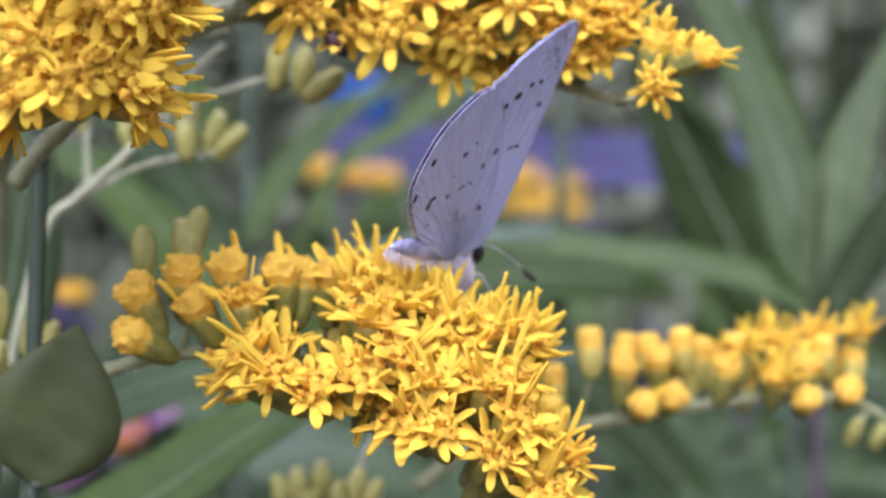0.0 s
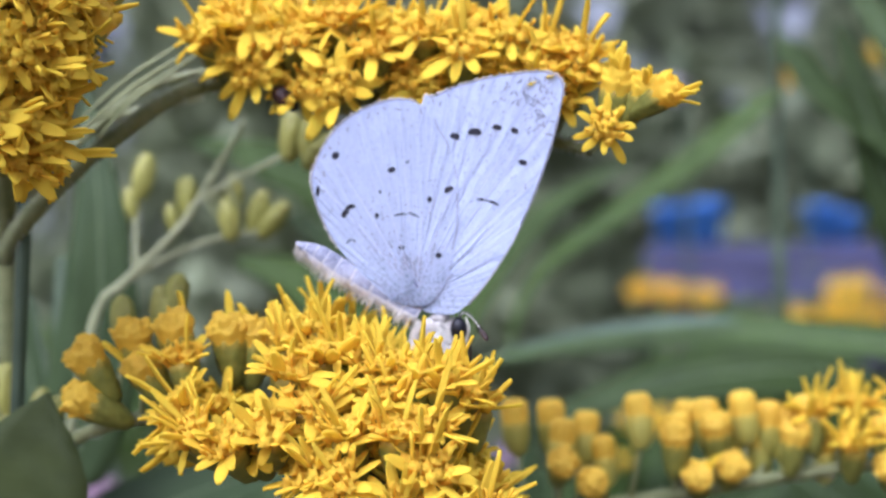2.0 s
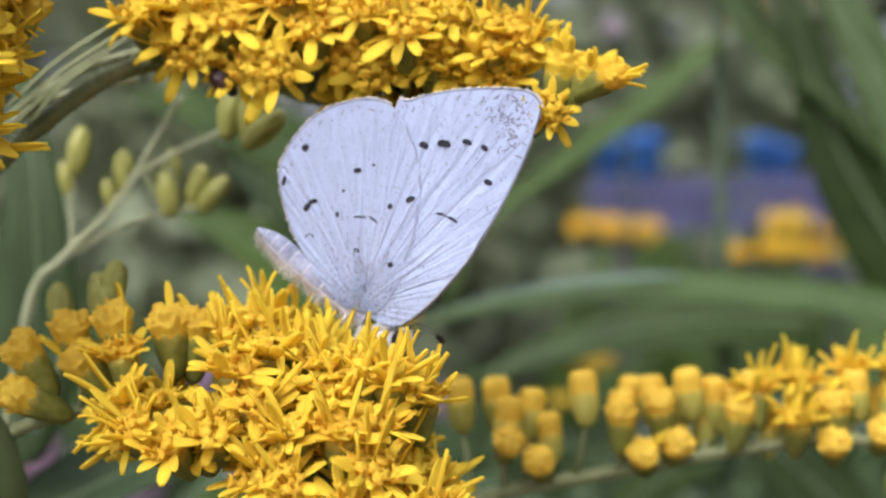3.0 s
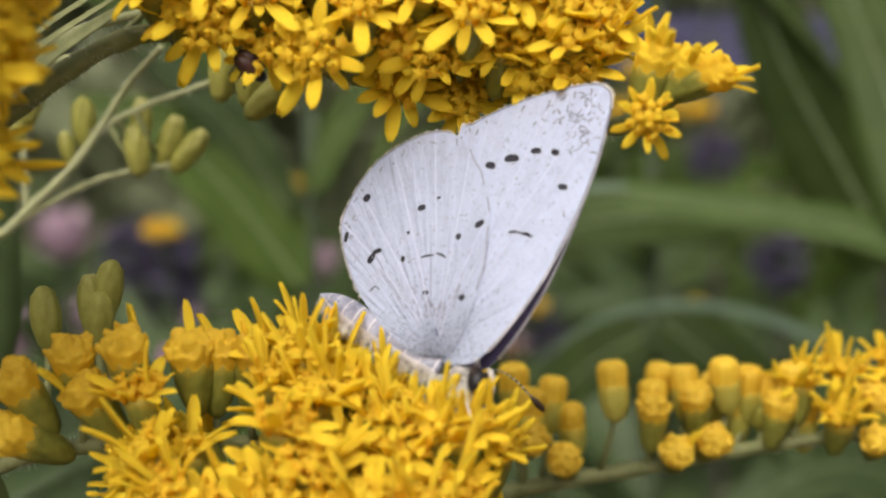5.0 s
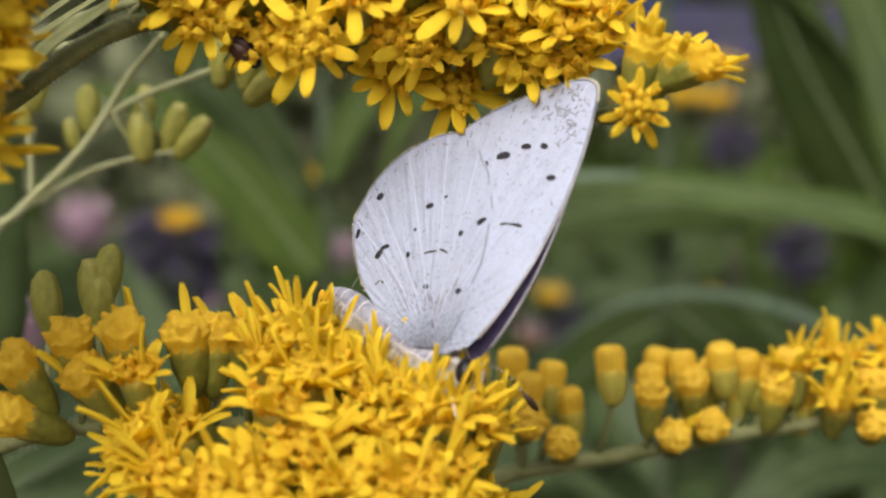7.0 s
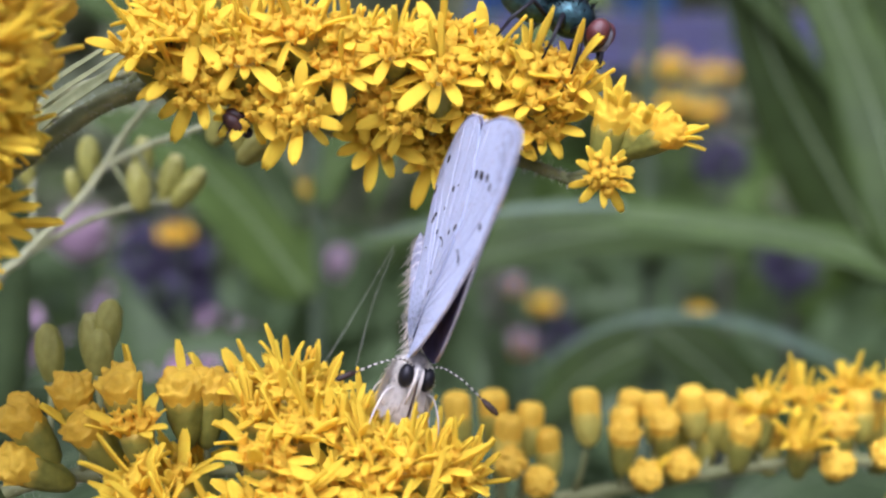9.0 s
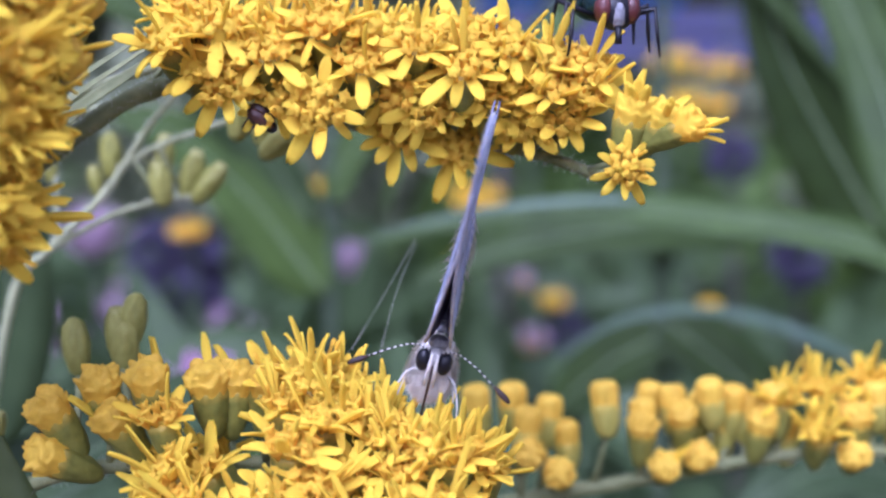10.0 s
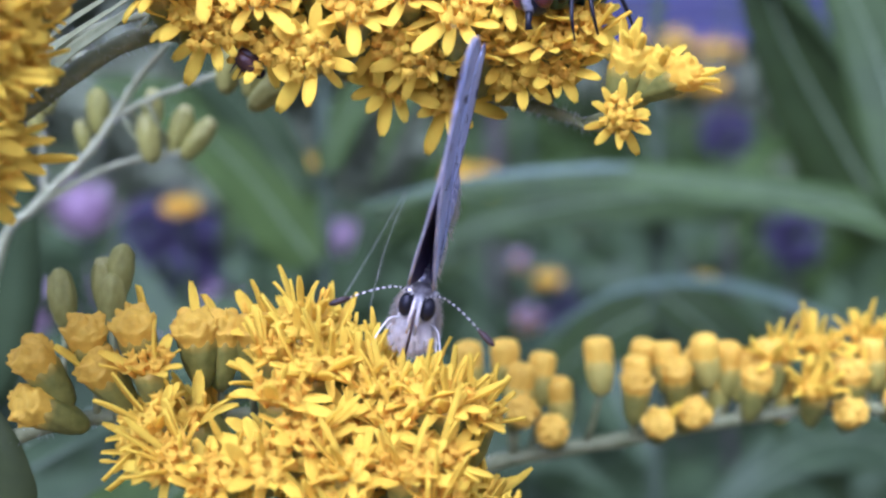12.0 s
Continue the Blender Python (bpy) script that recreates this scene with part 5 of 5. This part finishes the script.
        for k, (x, ex) in enumerate(((1.4, 2.1), (0.9, 1.2), (0.2, -0.7))):
            out_y = (1.25, 1.0, 0.9)[k]
            leg = curve([(x, sgn * 0.6, -1.9), (x * 0.5 + ex * 0.5, sgn * (out_y - 0.3), -2.0), (ex, sgn * out_y, -2.7), (ex + 0.25, sgn * (out_y + 0.1), -3.2)], 3)
            piece("leg", Shape().tube(leg, [0.05 - 0.003 * k for k in range(len(leg))], 6).mesh("leg", FUR), b)
    piece("proboscis", Shape().tube([(2.3, 0, -1.2), (2.36, 0, -2.0), (2.3, 0, -3.6)], [0.03, 0.055, 0.05], 6).mesh("proboscis", CLUB), head)
    return b


def fly():
    f = thing("fly", (0, 0, 0), "metallic blue-green fly with dark red eyes on the goldenrod", "fly")
    f.location = (0, 0, 0)
    piece("thorax", Shape().ball((0, 0, 0), (1.3, 1.1, 1.05), 8, 14).mesh("thorax", FLY_METAL), f)
    piece("abdomen", Shape().ball((-2.1, 0, -0.2), (1.55, 1.15, 1.0), 8, 14).mesh("abdomen", FLY_METAL), f)
    head = piece("head", Shape().ball((1.65, 0, -0.25), (0.62, 0.95, 0.85), 8, 12).mesh("head", BLACK), f)
    piece("face", Shape().ball((2.05, 0, -0.35), (0.33, 0.34, 0.66), 6, 10).mesh("face", FLY_FACE), head)
    piece("mouthpart", Shape().tube([(2.1, 0, -0.8), (2.3, 0, -1.3), (2.3, 0, -1.6)], [0.2, 0.14, 0.2], 8).mesh("mouthpart", BLACK), head)
    for sgn in (-1, 1):
        piece("eye", Shape().ball((1.75, sgn * 0.68, -0.1), (0.55, 0.42, 0.68), 8, 12).mesh("eye", RED_EYE), head)
        w = Shape()
        form = [(0.3, 0.7), (-0.6, 1.2), (-2.2, 2.0), (-3.6, 2.2), (-4.2, 1.7), (-3.6, 0.9), (-1.5, 0.5)]
        w.add([(x, sgn * y, 0.75 - 0.05 * x * -1) for x, y in form] + [(x, sgn * y, 0.72 - 0.05 * x * -1) for x, y in form],
              [tuple(range(7)), tuple(range(13, 6, -1))] + [(k, (k + 1) % 7, (k + 1) % 7 + 7, k + 7) for k in range(7)])
        piece("wing", w.mesh("wing", FLY_WING, False), f)
        for x, ex in ((0.7, 1.7), (0.1, 0.3), (-0.5, -1.9)):
            piece("leg", Shape().tube([(x, sgn * 0.7, -0.6), (x * 0.4 + ex * 0.6, sgn * 2.0, -0.1), (ex, sgn * 2.1, -1.3), (ex * 1.1, sgn * 2.25, -2.3)], [0.16, 0.14, 0.1, 0.05], 6).mesh("leg", BLACK), f)
    bristles = Shape()
    q = random.Random(2)
    for _ in range(420):
        d = Vector((q.gauss(0, 1), q.gauss(0, 1), abs(q.gauss(0, 1)))).normalized()
        o = Vector((d.x * 1.28, d.y * 1.08, d.z * 1.03)) if q.random() < 0.6 else Vector((-2.1 + d.x * 1.5, d.y * 1.12, -0.2 + d.z * 0.97))
        w = d.orthogonal().normalized() * 0.025
        bristles.add([o - w, o + w, o + d * q.uniform(0.3, 0.7) + Vector((-0.2, 0, 0))], [(0, 1, 2)])
    tagged(piece("bristle", bristles.mesh("bristle", BLACK, False), f), kind="stuff")
    for ob in f.children:
        ob.matrix_basis = Matrix.Scale(0.85, 4)
    return f


def beetle():
    b = thing("beetle", (-7.2, 0.5, 6.5), "tiny dark brown beetle tucked under the blossoms", "beetle")
    for sgn in (-1, 1):
        piece("wing_case", Shape().ball((0, sgn * 0.22, 0.05), (0.85, 0.42, 0.5), 7, 10).mesh("wing_case", BROWN), b)
    piece("head", Shape().ball((0.85, 0, -0.05), (0.35, 0.35, 0.3), 6, 8).mesh("head", BLACK), b)
    for k in range(6):
        sgn = 1 if k % 2 else -1
        x = -0.5 + 0.5 * (k // 2)
        piece("leg", Shape().tube([(x, sgn * 0.4, -0.2), (x, sgn * 0.8, -0.25), (x + 0.1, sgn * 0.95, -0.6)], [0.06, 0.05, 0.03], 5).mesh("leg", BLACK), b)
    b.rotation_euler = (radians(60), radians(40), radians(20))
    b.scale = (0.72, 0.72, 0.72)


def silk(line, label):
    t = thing("spider_thread", line[0], label, "thread", "spider threads")
    piece("strand", Shape().tube(curve([rel(p, t) for p in line], 6), 0.013, 4).mesh("strand", HAIR), t)


silk([(-4.4, 3.5, -4.2), (-3.0, 4, -2.0), (-1.0, 5, 1.4)], "fine pale spider thread above the blossoms")
silk([(-2.6, 3.5, -3.6), (-1.9, 4, -1.0), (-1.0, 5, 1.2)], "fine pale spider thread above the blossoms")
BUTTERFLY = butterfly()
FLY = fly()
beetle()

BUTTERFLY_ROWS = [
    (0.0, -1.94, -0.71, -2.72, 34.9, -28.3, 38.0), (0.5, -1.39, -0.53, -2.92, 37.9, -19.9, 34.7), (1.0, -1.37, -0.26, -2.85, 36.6, -19.9, 37.9), (1.2, -1.37, -0.25, -2.85, 36.0, -17.5, 35.0), (1.35, -1.37, -0.2, -2.82, 32.5, -12.0, 28.0),
    (1.5, -1.37, -0.4, -2.81, 28.7, -7.0, 20.7), (1.75, -1.31, -0.3, -2.8, 18.0, -5.0, 13.0), (2.0, -1.24, -0.95, -2.87, 6.4, -3.45, 5.95), (2.5, -0.93, -0.95, -3.4, 11.0, 1.75, -5.5), (3.0, -1.1, -0.75, -3.4, 8.5, 7.4, -8.7),
    (3.2, -1.05, -0.5, -3.42, 7.0, 6.5, -9.0), (4.8, -0.6, -1.55, -3.95, -17.0, -7.5, -24.0), (5.0, -0.55, -1.72, -4.0, -19.8, -8.2, -26.6), (5.5, -0.48, -2.16, -4.58, -29.3, -1.4, -25.2), (6.0, -0.47, -1.69, -4.55, -22.6, -4.65, -29.3),
    (6.5, -0.43, -1.61, -4.51, -22.3, -4.9, -30.8), (7.0, -0.43, -1.8, -4.33, -24.9, -8.2, -31.4), (7.5, -0.43, -2.5, -4.18, -29.9, -12.7, -38.0), (7.7, -0.52, -2.75, -4.01, -33.7, -21.1, -42.7), (8.5, -0.4, -1.9, -2.9, -20.0, -3.0, -64.0),
    (9.3, 0.1, -1.51, -1.28, -13.67, 14.7, -91.57), (9.5, 0.11, -1.51, -1.52, -13.98, 14.51, -94.42), (10.0, 0.14, -1.51, -1.22, -14.63, 17.67, -98.0), (10.5, 0.01, -1.5, -0.96, -14.6, 20.81, -97.97), (11.0, -0.01, -1.5, -1.16, -14.08, 17.92, -96.89),
    (11.5, 0.05, -1.5, -1.16, -14.31, 17.77, -97.4), (12.0, -0.15, -1.5, -1.34, -14.27, 10.04, -97.29)]
# how far the forewings are drawn forward out of the hindwings, in degrees
FOREWING_ROWS = [(0.0, -0.3), (1.0, 1.2), (1.5, 2.1), (3.2, 1.7), (4.8, 1.9), (5.5, 0.9), (6.0, -2.9), (6.5, -2.7), (7.0, -2.9), (7.5, -3.7), (7.7, -3.7), (9.0, 3.0), (12.0, 3.0)]
# the wind lifts and lowers the end of the upper spray, in degrees
SWAY_ROWS = [(0.0, -0.75), (0.6, -0.8), (1.0, -0.7), (2.0, 0.5), (3.0, 0.15), (5.0, 0.0), (6.0, 0.15), (7.5, 0.3), (9.5, -0.15), (11.0, 0.15), (12.0, 0.3)]
FLY_ROWS = [
    (0.0, -0.2, 3, 12.6, 0, 0, 0), (1.5, -0.2, 3, 12.6, 0, 0, 0), (2.1, 1.0, 5, 15.0, 0, 0, 0), (3.2, 3, 6, 15.5, 0, 0, -10), (4.8, 5.2, 3.5, 11.6, 0, 10, -30), (6.5, 5.2, 3.5, 11.6, 0, 10, -40), (7.5, 5.0, 3, 11.0, 0, 10, -35), (7.7, 5.2, 3, 10.9, 0, 15, -35),
    (9.3, 6.63, 0.8, 10.67, 0.0, 30.0, -14.0), (9.5, 7.29, 0.8, 10.19, 0.0, 32.0, -12.0), (9.7, 6.96, 0.8, 9.99, 0.0, 30.0, -25.0), (10.0, 6.68, 0.9, 11.08, 0, 14, -80), (10.3, 6.6, 0.9, 12.32, 0, 12, -95), (10.6, 5.9, -0.6, 9.93, 0, 18, -118),
    (10.9, 6.05, -0.6, 9.33, 0, 18, -118), (11.2, 5.28, -0.6, 9.77, 0, 18, -125), (11.5, 4.76, -0.6, 9.1, 0, 20, -140), (11.8, 5.06, -0.6, 8.83, 0, 18, -140), (12.0, 4.91, -0.6, 9.3, 0, 12, -140)]



def motions():
    for ob, rows in ((BUTTERFLY, BUTTERFLY_ROWS), (FLY, FLY_ROWS)):
        keyed = []
        for t, x, y, z, rx, ry, rz in rows:
            p = W(x, y, z)
            keyed.append((t, pose(p.x, p.y, p.z, rx, ry, rz)))
        walk(ob, keyed)
    for wing in [ob for ob in BUTTERFLY.children if ob.name.startswith("forewing")]:
        walk(wing, [(t, pose(0, 0, 0, 0, turn, 0)) for t, turn in FOREWING_ROWS])
    walk(UPPER_SPRAY, [(t, Matrix.Translation(UPPER_SPRAY.location) @ pose(0, 0, 0, 0, turn, 0)) for t, turn in SWAY_ROWS])


motions()
